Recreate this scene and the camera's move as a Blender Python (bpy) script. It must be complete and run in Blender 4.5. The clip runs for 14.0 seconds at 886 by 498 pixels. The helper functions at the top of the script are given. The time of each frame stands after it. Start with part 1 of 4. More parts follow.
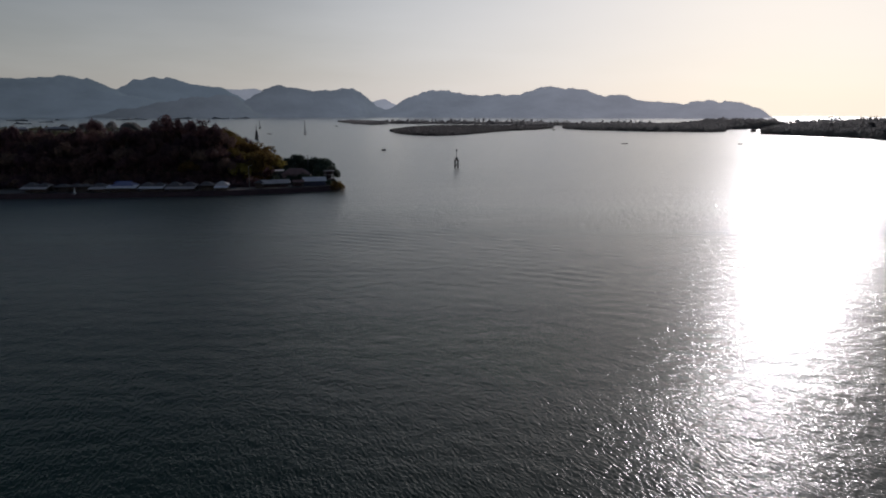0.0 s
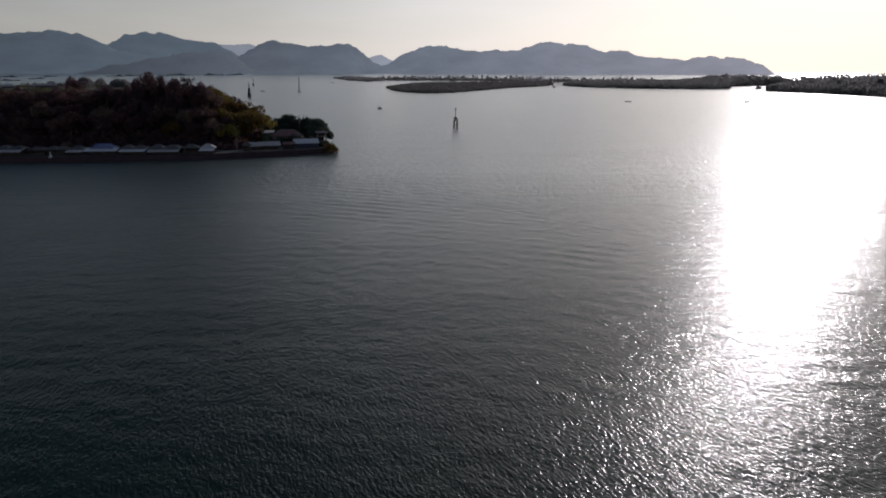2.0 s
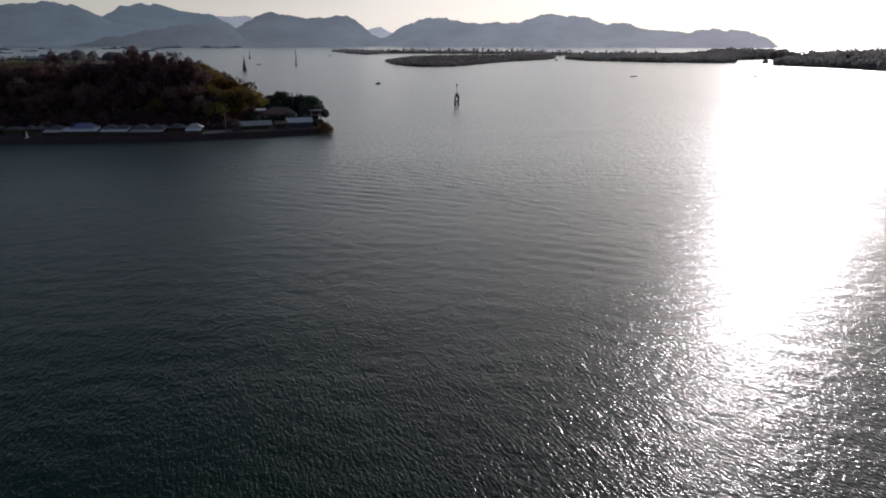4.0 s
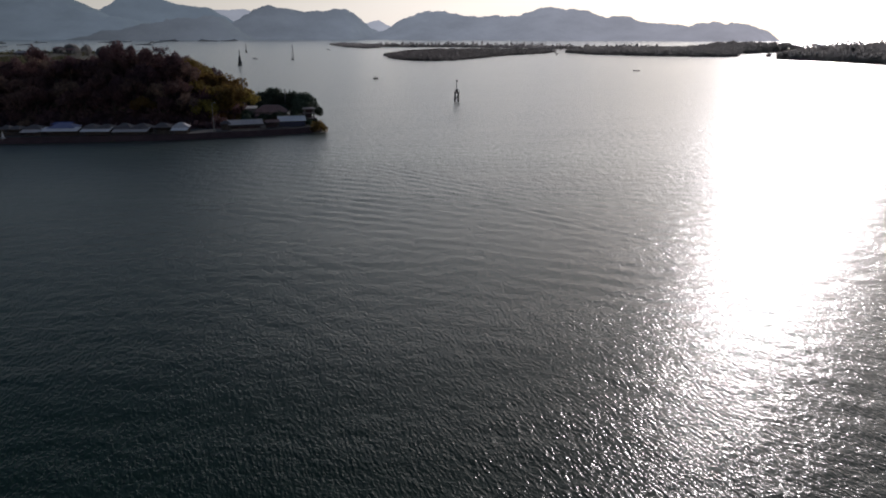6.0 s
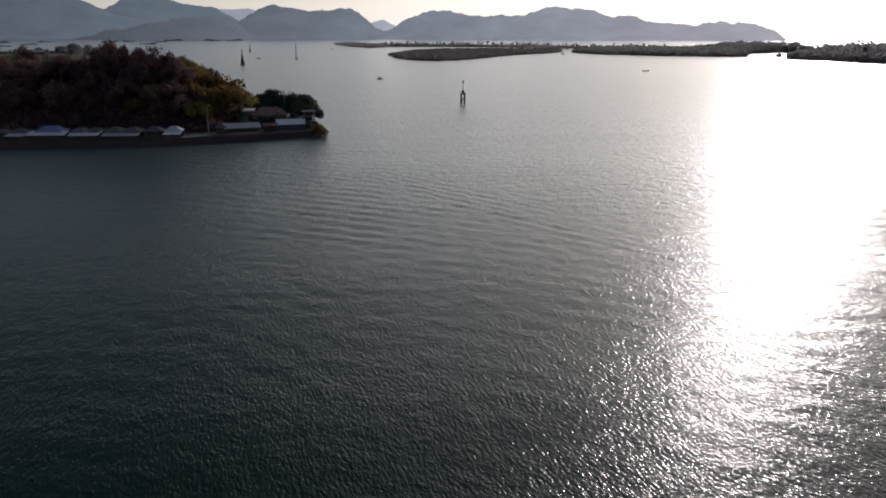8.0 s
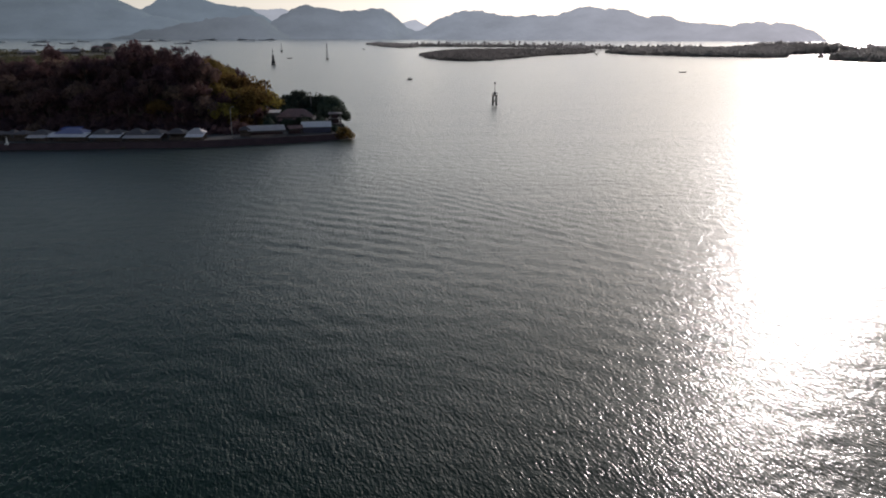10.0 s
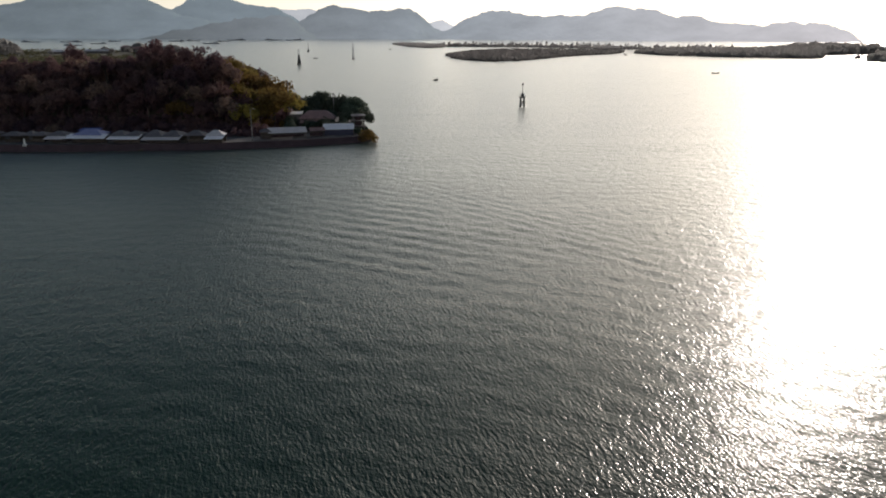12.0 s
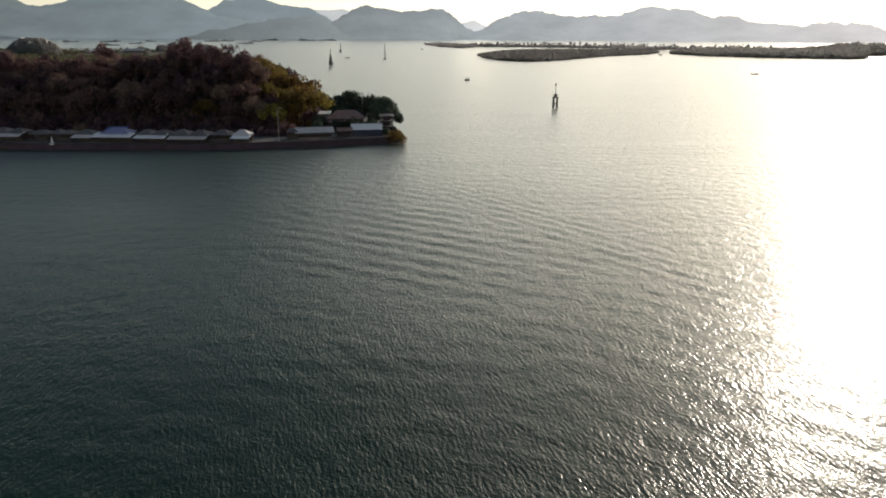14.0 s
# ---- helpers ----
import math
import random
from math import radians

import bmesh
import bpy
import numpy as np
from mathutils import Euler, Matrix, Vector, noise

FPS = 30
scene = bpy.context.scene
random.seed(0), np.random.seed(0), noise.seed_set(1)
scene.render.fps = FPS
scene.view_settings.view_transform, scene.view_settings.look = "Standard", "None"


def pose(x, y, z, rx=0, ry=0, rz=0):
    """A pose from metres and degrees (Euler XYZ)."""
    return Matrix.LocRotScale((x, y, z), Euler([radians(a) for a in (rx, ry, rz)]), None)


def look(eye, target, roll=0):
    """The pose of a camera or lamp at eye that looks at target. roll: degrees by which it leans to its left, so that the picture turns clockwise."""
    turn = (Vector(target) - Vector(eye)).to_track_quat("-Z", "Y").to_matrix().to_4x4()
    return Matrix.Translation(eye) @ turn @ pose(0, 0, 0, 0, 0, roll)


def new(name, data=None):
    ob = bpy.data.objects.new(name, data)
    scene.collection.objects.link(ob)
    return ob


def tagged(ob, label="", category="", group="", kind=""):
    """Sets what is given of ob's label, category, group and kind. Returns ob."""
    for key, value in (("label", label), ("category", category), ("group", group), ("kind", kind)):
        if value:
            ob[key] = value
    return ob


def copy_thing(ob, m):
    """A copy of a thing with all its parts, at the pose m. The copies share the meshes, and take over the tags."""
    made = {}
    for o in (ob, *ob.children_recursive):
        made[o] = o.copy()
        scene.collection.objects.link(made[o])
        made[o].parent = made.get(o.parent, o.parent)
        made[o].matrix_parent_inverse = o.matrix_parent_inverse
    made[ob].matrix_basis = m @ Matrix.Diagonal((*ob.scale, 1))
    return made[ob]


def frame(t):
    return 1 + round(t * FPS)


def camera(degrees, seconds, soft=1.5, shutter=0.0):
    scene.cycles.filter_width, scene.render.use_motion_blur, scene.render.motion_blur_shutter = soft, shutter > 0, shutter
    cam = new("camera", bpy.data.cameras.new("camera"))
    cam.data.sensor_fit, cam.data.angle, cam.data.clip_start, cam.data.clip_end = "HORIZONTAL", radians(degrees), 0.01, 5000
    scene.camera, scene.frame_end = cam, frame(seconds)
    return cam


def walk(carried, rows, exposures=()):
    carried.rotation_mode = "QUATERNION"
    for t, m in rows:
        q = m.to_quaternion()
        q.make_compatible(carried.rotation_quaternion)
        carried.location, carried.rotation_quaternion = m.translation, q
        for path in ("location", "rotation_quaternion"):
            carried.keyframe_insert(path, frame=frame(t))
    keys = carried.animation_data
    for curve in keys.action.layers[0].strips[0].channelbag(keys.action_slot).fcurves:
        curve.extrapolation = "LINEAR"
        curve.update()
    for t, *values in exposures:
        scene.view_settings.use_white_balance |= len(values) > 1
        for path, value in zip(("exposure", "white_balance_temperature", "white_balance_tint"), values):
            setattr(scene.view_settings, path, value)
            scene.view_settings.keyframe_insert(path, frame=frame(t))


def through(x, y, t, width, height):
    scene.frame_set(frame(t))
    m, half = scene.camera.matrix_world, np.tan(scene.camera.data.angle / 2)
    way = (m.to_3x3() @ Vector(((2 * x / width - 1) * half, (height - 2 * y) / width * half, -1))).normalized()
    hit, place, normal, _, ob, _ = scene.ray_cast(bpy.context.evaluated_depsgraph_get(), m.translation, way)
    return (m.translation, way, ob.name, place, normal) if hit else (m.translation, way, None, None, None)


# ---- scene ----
cam = camera(64.06, 14.0, soft=1.9)
PATH = [
    (0, pose(0.00, 0.00, 30.00) @ pose(0, 0, 0, 0, 0, -0.009) @ pose(0, 0, 0, 79.055) @ pose(0, 0, 0, 0, 0, 0.082)),
    (0.5, pose(-0.15, 3.21, 30.03) @ pose(0, 0, 0, 0, 0, -0.089) @ pose(0, 0, 0, 78.162) @ pose(0, 0, 0, 0, 0, 0.051)),
    (1, pose(-0.34, 6.49, 30.15) @ pose(0, 0, 0, 0, 0, -0.134) @ pose(0, 0, 0, 77.317) @ pose(0, 0, 0, 0, 0, 0.087)),
    (1.5, pose(-0.40, 9.92, 30.27) @ pose(0, 0, 0, 0, 0, -0.204) @ pose(0, 0, 0, 76.428) @ pose(0, 0, 0, 0, 0, 0.100)),
    (2, pose(-0.58, 13.26, 30.42) @ pose(0, 0, 0, 0, 0, -0.224) @ pose(0, 0, 0, 75.674) @ pose(0, 0, 0, 0, 0, 0.108)),
    (2.5, pose(-0.57, 16.81, 30.60) @ pose(0, 0, 0, 0, 0, -0.246) @ pose(0, 0, 0, 75.021) @ pose(0, 0, 0, 0, 0, 0.148)),
    (3, pose(-0.73, 20.14, 30.72) @ pose(0, 0, 0, 0, 0, -0.246) @ pose(0, 0, 0, 74.440) @ pose(0, 0, 0, 0, 0, 0.171)),
    (5.5, pose(-1.07, 35.63, 31.30) @ pose(0, 0, 0, 0, 0, -0.305) @ pose(0, 0, 0, 73.119) @ pose(0, 0, 0, 0, 0, 0.138)),
    (6, pose(-1.14, 38.58, 31.27) @ pose(0, 0, 0, 0, 0, -0.337) @ pose(0, 0, 0, 73.111) @ pose(0, 0, 0, 0, 0, 0.134)),
    (6.5, pose(-1.12, 41.46, 31.22) @ pose(0, 0, 0, 0, 0, -0.348) @ pose(0, 0, 0, 73.094) @ pose(0, 0, 0, 0, 0, 0.158)),
    (7, pose(-1.38, 44.32, 31.14) @ pose(0, 0, 0, 0, 0, -0.356) @ pose(0, 0, 0, 73.085) @ pose(0, 0, 0, 0, 0, 0.159)),
    (7.5, pose(-1.57, 47.28, 31.15) @ pose(0, 0, 0, 0, 0, -0.371) @ pose(0, 0, 0, 73.081) @ pose(0, 0, 0, 0, 0, 0.155)),
    (8, pose(-1.51, 50.09, 31.17) @ pose(0, 0, 0, 0, 0, 0.043) @ pose(0, 0, 0, 73.077) @ pose(0, 0, 0, 0, 0, 0.156)),
    (10.5, pose(-1.90, 61.71, 31.03) @ pose(0, 0, 0, 0, 0, 2.895) @ pose(0, 0, 0, 73.077) @ pose(0, 0, 0, 0, 0, 0.234)),
    (11, pose(-2.12, 63.75, 31.02) @ pose(0, 0, 0, 0, 0, 3.282) @ pose(0, 0, 0, 73.077) @ pose(0, 0, 0, 0, 0, 0.249)),
    (11.5, pose(-2.18, 65.62, 30.99) @ pose(0, 0, 0, 0, 0, 3.908) @ pose(0, 0, 0, 73.084) @ pose(0, 0, 0, 0, 0, 0.251)),
    (12, pose(-2.23, 67.41, 30.88) @ pose(0, 0, 0, 0, 0, 4.519) @ pose(0, 0, 0, 73.082) @ pose(0, 0, 0, 0, 0, 0.238)),
    (12.5, pose(-2.29, 69.03, 30.76) @ pose(0, 0, 0, 0, 0, 5.154) @ pose(0, 0, 0, 73.083) @ pose(0, 0, 0, 0, 0, 0.240)),
    (13, pose(-2.29, 70.57, 30.64) @ pose(0, 0, 0, 0, 0, 5.754) @ pose(0, 0, 0, 73.087) @ pose(0, 0, 0, 0, 0, 0.237)),
    (13.5, pose(-2.41, 71.86, 30.50) @ pose(0, 0, 0, 0, 0, 6.353) @ pose(0, 0, 0, 73.077) @ pose(0, 0, 0, 0, 0, 0.257)),
    (14, pose(-2.48, 73.08, 30.31) @ pose(0, 0, 0, 0, 0, 7.007) @ pose(0, 0, 0, 73.095) @ pose(0, 0, 0, 0, 0, 0.280)),
]
EXPOSURES = [(0, -0.70, 5900, 15), (3, -0.33, 5950, 16), (8, -0.08, 6100, 16), (11, 0.42, 6400, 14), (14, 0.80, 6950, 8)]
walk(cam, PATH, EXPOSURES)

# ---- light ----
SUN_EL, SUN_AZ = 14.0, 27.2     # degrees above the sea, and clockwise from +y
world = bpy.data.worlds.new("world")
scene.world = world
world.use_nodes = True
wn, wl = world.node_tree.nodes, world.node_tree.links
wn.clear()
w_out = wn.new("ShaderNodeOutputWorld")
w_bg = wn.new("ShaderNodeBackground")
w_sky = wn.new("ShaderNodeTexSky")
w_sky.sky_type, w_sky.sun_disc = "NISHITA", False
w_sky.sun_elevation, w_sky.sun_rotation = radians(SUN_EL), radians(SUN_AZ)
w_sky.altitude, w_sky.air_density, w_sky.dust_density, w_sky.ozone_density = 0, 1.0, 1.5, 1.0
w_co = wn.new("ShaderNodeTexCoord")
w_sep = wn.new("ShaderNodeSeparateXYZ")
w_max = wn.new("ShaderNodeMath")
w_max.operation = "MAXIMUM"
w_max.inputs[1].default_value = 0.012
w_com = wn.new("ShaderNodeCombineXYZ")
wl.new(w_co.outputs["Generated"], w_sep.inputs[0])
wl.new(w_sep.outputs["X"], w_com.inputs["X"])
wl.new(w_sep.outputs["Y"], w_com.inputs["Y"])
wl.new(w_sep.outputs["Z"], w_max.inputs[0])
wl.new(w_max.outputs[0], w_com.inputs["Z"])
wl.new(w_com.outputs[0], w_sky.inputs["Vector"])
w_hsv = wn.new("ShaderNodeHueSaturation")     # a hazy, greyer sky
w_hsv.inputs["Saturation"].default_value, w_hsv.inputs["Value"].default_value = 1.25, 0.50
wl.new(w_sky.outputs[0], w_hsv.inputs["Color"])
# a layer of sunlit haze that thins out upwards
w_thin = wn.new("ShaderNodeMapRange")
w_thin.inputs["From Min"].default_value, w_thin.inputs["From Max"].default_value = 0.0, 0.32
w_thin.inputs["To Min"].default_value, w_thin.inputs["To Max"].default_value = 1.0, 0.0
w_pow = wn.new("ShaderNodeMath")
w_pow.operation = "POWER"
w_pow.inputs[1].default_value = 1.0
w_add = wn.new("ShaderNodeMix")
w_add.data_type, w_add.blend_type = "RGBA", "ADD"
w_add.inputs[7].default_value = (12.2, 12.1, 11.3, 1)
wl.new(w_max.outputs[0], w_thin.inputs["Value"])
wl.new(w_thin.outputs[0], w_pow.inputs[0])
# strong sunward, least sideways; extra fill added behind the camera for shaded faces
w_side, w_mul = wn.new("ShaderNodeVectorMath"), wn.new("ShaderNodeMath")
w_side.operation, w_mul.operation = "DOT_PRODUCT", "MULTIPLY"
w_side.inputs[1].default_value = (math.sin(radians(SUN_AZ)), math.cos(radians(SUN_AZ)), 0)
w_ahead, w_behind, w_both = wn.new("ShaderNodeMapRange"), wn.new("ShaderNodeMapRange"), wn.new("ShaderNodeMath")
w_both.operation = "ADD"
for node, lo, hi, top in ((w_ahead, 0.1, 1.0, 1.03), (w_behind, 0.1, -1.0, 1.3)):
    node.inputs["From Min"].default_value, node.inputs["From Max"].default_value = lo, hi
    node.inputs["To Min"].default_value, node.inputs["To Max"].default_value = 0.03, top
w_add.clamp_factor = False
wl.new(w_com.outputs[0], w_side.inputs[0])
wl.new(w_side.outputs["Value"], w_ahead.inputs["Value"])
wl.new(w_side.outputs["Value"], w_behind.inputs["Value"])
wl.new(w_ahead.outputs[0], w_both.inputs[0])
wl.new(w_behind.outputs[0], w_both.inputs[1])
wl.new(w_both.outputs[0], w_mul.inputs[0])
# faint drifts of thicker haze
w_map, w_drift, w_soft, w_uneven = wn.new("ShaderNodeMapping"), wn.new("ShaderNodeTexNoise"), wn.new("ShaderNodeMapRange"), wn.new("ShaderNodeMath")
w_map.inputs["Scale"].default_value = (4.0, 4.0, 22.0)
w_drift.inputs["Scale"].default_value, w_drift.inputs["Detail"].default_value = 1.6, 4.0
w_soft.inputs["From Min"].default_value, w_soft.inputs["From Max"].default_value = 0.3, 0.7
w_soft.inputs["To Min"].default_value, w_soft.inputs["To Max"].default_value = 0.92, 1.08
w_uneven.operation = "MULTIPLY"
wl.new(w_co.outputs["Generated"], w_map.inputs["Vector"])
wl.new(w_map.outputs[0], w_drift.inputs["Vector"])
wl.new(w_drift.outputs["Fac"], w_soft.inputs["Value"])
wl.new(w_pow.outputs[0], w_uneven.inputs[0])
wl.new(w_soft.outputs[0], w_uneven.inputs[1])
wl.new(w_uneven.outputs[0], w_mul.inputs[1])
wl.new(w_mul.outputs[0], w_add.inputs[0])
wl.new(w_hsv.outputs[0], w_add.inputs[6])
# the wide bright glow of hazy air round the sun
w_near, w_glow, w_fall, w_sum = wn.new("ShaderNodeVectorMath"), wn.new("ShaderNodeMapRange"), wn.new("ShaderNodeMath"), wn.new("ShaderNodeMix")
w_near.operation, w_fall.operation = "DOT_PRODUCT", "POWER"
w_near.inputs[1].default_value = (math.sin(radians(SUN_AZ)) * math.cos(radians(SUN_EL)), math.cos(radians(SUN_AZ)) * math.cos(radians(SUN_EL)), math.sin(radians(SUN_EL)))
w_glow.inputs["From Min"].default_value, w_glow.inputs["From Max"].default_value = 0.72, 1.0
w_fall.inputs[1].default_value = 1.5
w_sum.data_type, w_sum.blend_type = "RGBA", "ADD"
w_sum.inputs[7].default_value = (13.6, 14.6, 14.6, 1)
wl.new(w_com.outputs[0], w_near.inputs[0])
wl.new(w_near.outputs["Value"], w_glow.inputs["Value"])
wl.new(w_glow.outputs[0], w_fall.inputs[0])
wl.new(w_fall.outputs[0], w_sum.inputs[0])
wl.new(w_add.outputs[2], w_sum.inputs[6])
# the haze evens it out
w_div, w_one, w_out_c = wn.new("ShaderNodeVectorMath"), wn.new("ShaderNodeVectorMath"), wn.new("ShaderNodeVectorMath")
w_div.operation, w_one.operation, w_out_c.operation = "MULTIPLY", "ADD", "DIVIDE"
w_div.inputs[1].default_value = (1 / 30, 1 / 28, 1 / 25)
w_one.inputs[1].default_value = (1, 1, 1)
wl.new(w_sum.outputs[2], w_div.inputs[0])
wl.new(w_div.outputs[0], w_one.inputs[0])
wl.new(w_sum.outputs[2], w_out_c.inputs[0])
wl.new(w_one.outputs[0], w_out_c.inputs[1])
wl.new(w_out_c.outputs[0], w_bg.inputs["Color"])
w_bg.inputs["Strength"].default_value = 0.088
wl.new(w_bg.outputs[0], w_out.inputs["Surface"])

sun = new("sun", bpy.data.lights.new("sun", "SUN"))
sun.data.energy, sun.data.angle, sun.data.color = 1.5, radians(0.5), (1.0, 0.92, 0.84)
sun_dir = Vector((math.sin(radians(SUN_AZ)) * math.cos(radians(SUN_EL)),
                  math.cos(radians(SUN_AZ)) * math.cos(radians(SUN_EL)), math.sin(radians(SUN_EL))))
sun.matrix_world = look(sun_dir * 100, (0, 0, 0))


# ---- materials ----
def shader(name, base, rough=0.9, metal=0.0):
    """A principled material; returns it with its tree, shader node and a linking function."""
    m = bpy.data.materials.new(name)
    m.use_nodes = True
    t = m.node_tree
    b = t.nodes["Principled BSDF"]
    b.inputs["Base Color"].default_value = (*base, 1)
    b.inputs["Roughness"].default_value = rough
    b.inputs["Metallic"].default_value = metal
    return m, t, b


def noise_node(t, scale, detail=4.0, rough=0.55, coords="Object", stretch=(1, 1, 1)):
    co, mp, n = t.nodes.new("ShaderNodeTexCoord"), t.nodes.new("ShaderNodeMapping"), t.nodes.new("ShaderNodeTexNoise")
    mp.inputs["Scale"].default_value = stretch
    n.inputs["Scale"].default_value, n.inputs["Detail"].default_value, n.inputs["Roughness"].default_value = scale, detail, rough
    t.links.new(co.outputs[coords], mp.inputs["Vector"])
    t.links.new(mp.outputs[0], n.inputs["Vector"])
    return n


def ramp_node(t, fac, stops):
    r = t.nodes.new("ShaderNodeValToRGB")
    while len(r.color_ramp.elements) < len(stops):
        r.color_ramp.elements.new(0.5)
    for e, (p, c) in zip(r.color_ramp.elements, stops):
        e.position, e.color = p, (*c, 1)
    t.links.new(fac, r.inputs["Fac"])
    return r


def mix_node(t, kind, fac, a, b):
    m = t.nodes.new("ShaderNodeMix")
    m.data_type, m.blend_type = "RGBA", kind
    for k, v in ((0, fac), (6, a), (7, b)):
        if isinstance(v, bpy.types.NodeSocket):
            t.links.new(v, m.inputs[k])
        else:
            m.inputs[k].default_value = v if k == 0 else (*v, 1)
    return m.outputs[2]


def math_node(t, op, a, b=0.0):
    m = t.nodes.new("ShaderNodeMath")
    m.operation = op
    for k, v in ((0, a), (1, b)):
        if isinstance(v, bpy.types.NodeSocket):
            t.links.new(v, m.inputs[k])
        else:
            m.inputs[k].default_value = v
    return m.outputs[0]


def bump_to(t, b, height, distance, strength=1.0):
    n = t.nodes.new("ShaderNodeBump")
    n.inputs["Distance"].default_value, n.inputs["Strength"].default_value = distance, strength
    t.links.new(height, n.inputs["Height"])
    t.links.new(n.outputs[0], b.inputs["Normal"])
    return n


def worn(name, lo, hi, scale, rough=0.9, metal=0.0, fine=8.0, bump=0.02, per_object=0.15):
    """A surface whose colour wanders between lo and hi at two scales, a little different on each object."""
    m, t, b = shader(name, lo, rough, metal)
    big, small = noise_node(t, scale, 4), noise_node(t, scale * fine, 3)
    f = math_node(t, "ADD", math_node(t, "MULTIPLY", big.outputs["Fac"], 0.7), math_node(t, "MULTIPLY", small.outputs["Fac"], 0.3))
    c = ramp_node(t, f, [(0.32, lo), (0.68, hi)]).outputs[0]
    info = t.nodes.new("ShaderNodeObjectInfo")
    hsv = t.nodes.new("ShaderNodeHueSaturation")
    t.links.new(math_node(t, "ADD", math_node(t, "MULTIPLY", info.outputs["Random"], 2 * per_object), 1 - per_object), hsv.inputs["Value"])
    t.links.new(c, hsv.inputs["Color"])
    t.links.new(hsv.outputs[0], b.inputs["Base Color"])
    if bump:
        bump_to(t, b, small.outputs["Fac"], bump)
    return m


def leafy(name, lo, hi, hue=0.03, through=0.2, wax=0.15, rough=0.7):
    """Leaves: colour differs from clump to clump and tree to tree; a little light passes through."""
    m, t, b = shader(name, lo, rough)
    geo, info = t.nodes.new("ShaderNodeNewGeometry"), t.nodes.new("ShaderNodeObjectInfo")
    c = ramp_node(t, geo.outputs["Random Per Island"], [(0.0, lo), (1.0, hi)]).outputs[0]
    hsv = t.nodes.new("ShaderNodeHueSaturation")
    t.links.new(c, hsv.inputs["Color"])
    t.links.new(math_node(t, "ADD", math_node(t, "MULTIPLY", info.outputs["Random"], 2 * hue), 0.5 - hue), hsv.inputs["Hue"])
    t.links.new(math_node(t, "ADD", math_node(t, "MULTIPLY", info.outputs["Random"], 0.7), 0.6), hsv.inputs["Value"])
    t.links.new(hsv.outputs[0], b.inputs["Base Color"])
    b.inputs["Specular IOR Level"].default_value = wax
    tr = t.nodes.new("ShaderNodeBsdfTranslucent")
    t.links.new(hsv.outputs[0], tr.inputs["Color"])
    mx = t.nodes.new("ShaderNodeMixShader")
    mx.inputs[0].default_value = through
    out = t.nodes["Material Output"]
    t.links.new(b.outputs[0], mx.inputs[1])
    t.links.new(tr.outputs[0], mx.inputs[2])
    t.links.new(mx.outputs[0], out.inputs["Surface"])
    return m


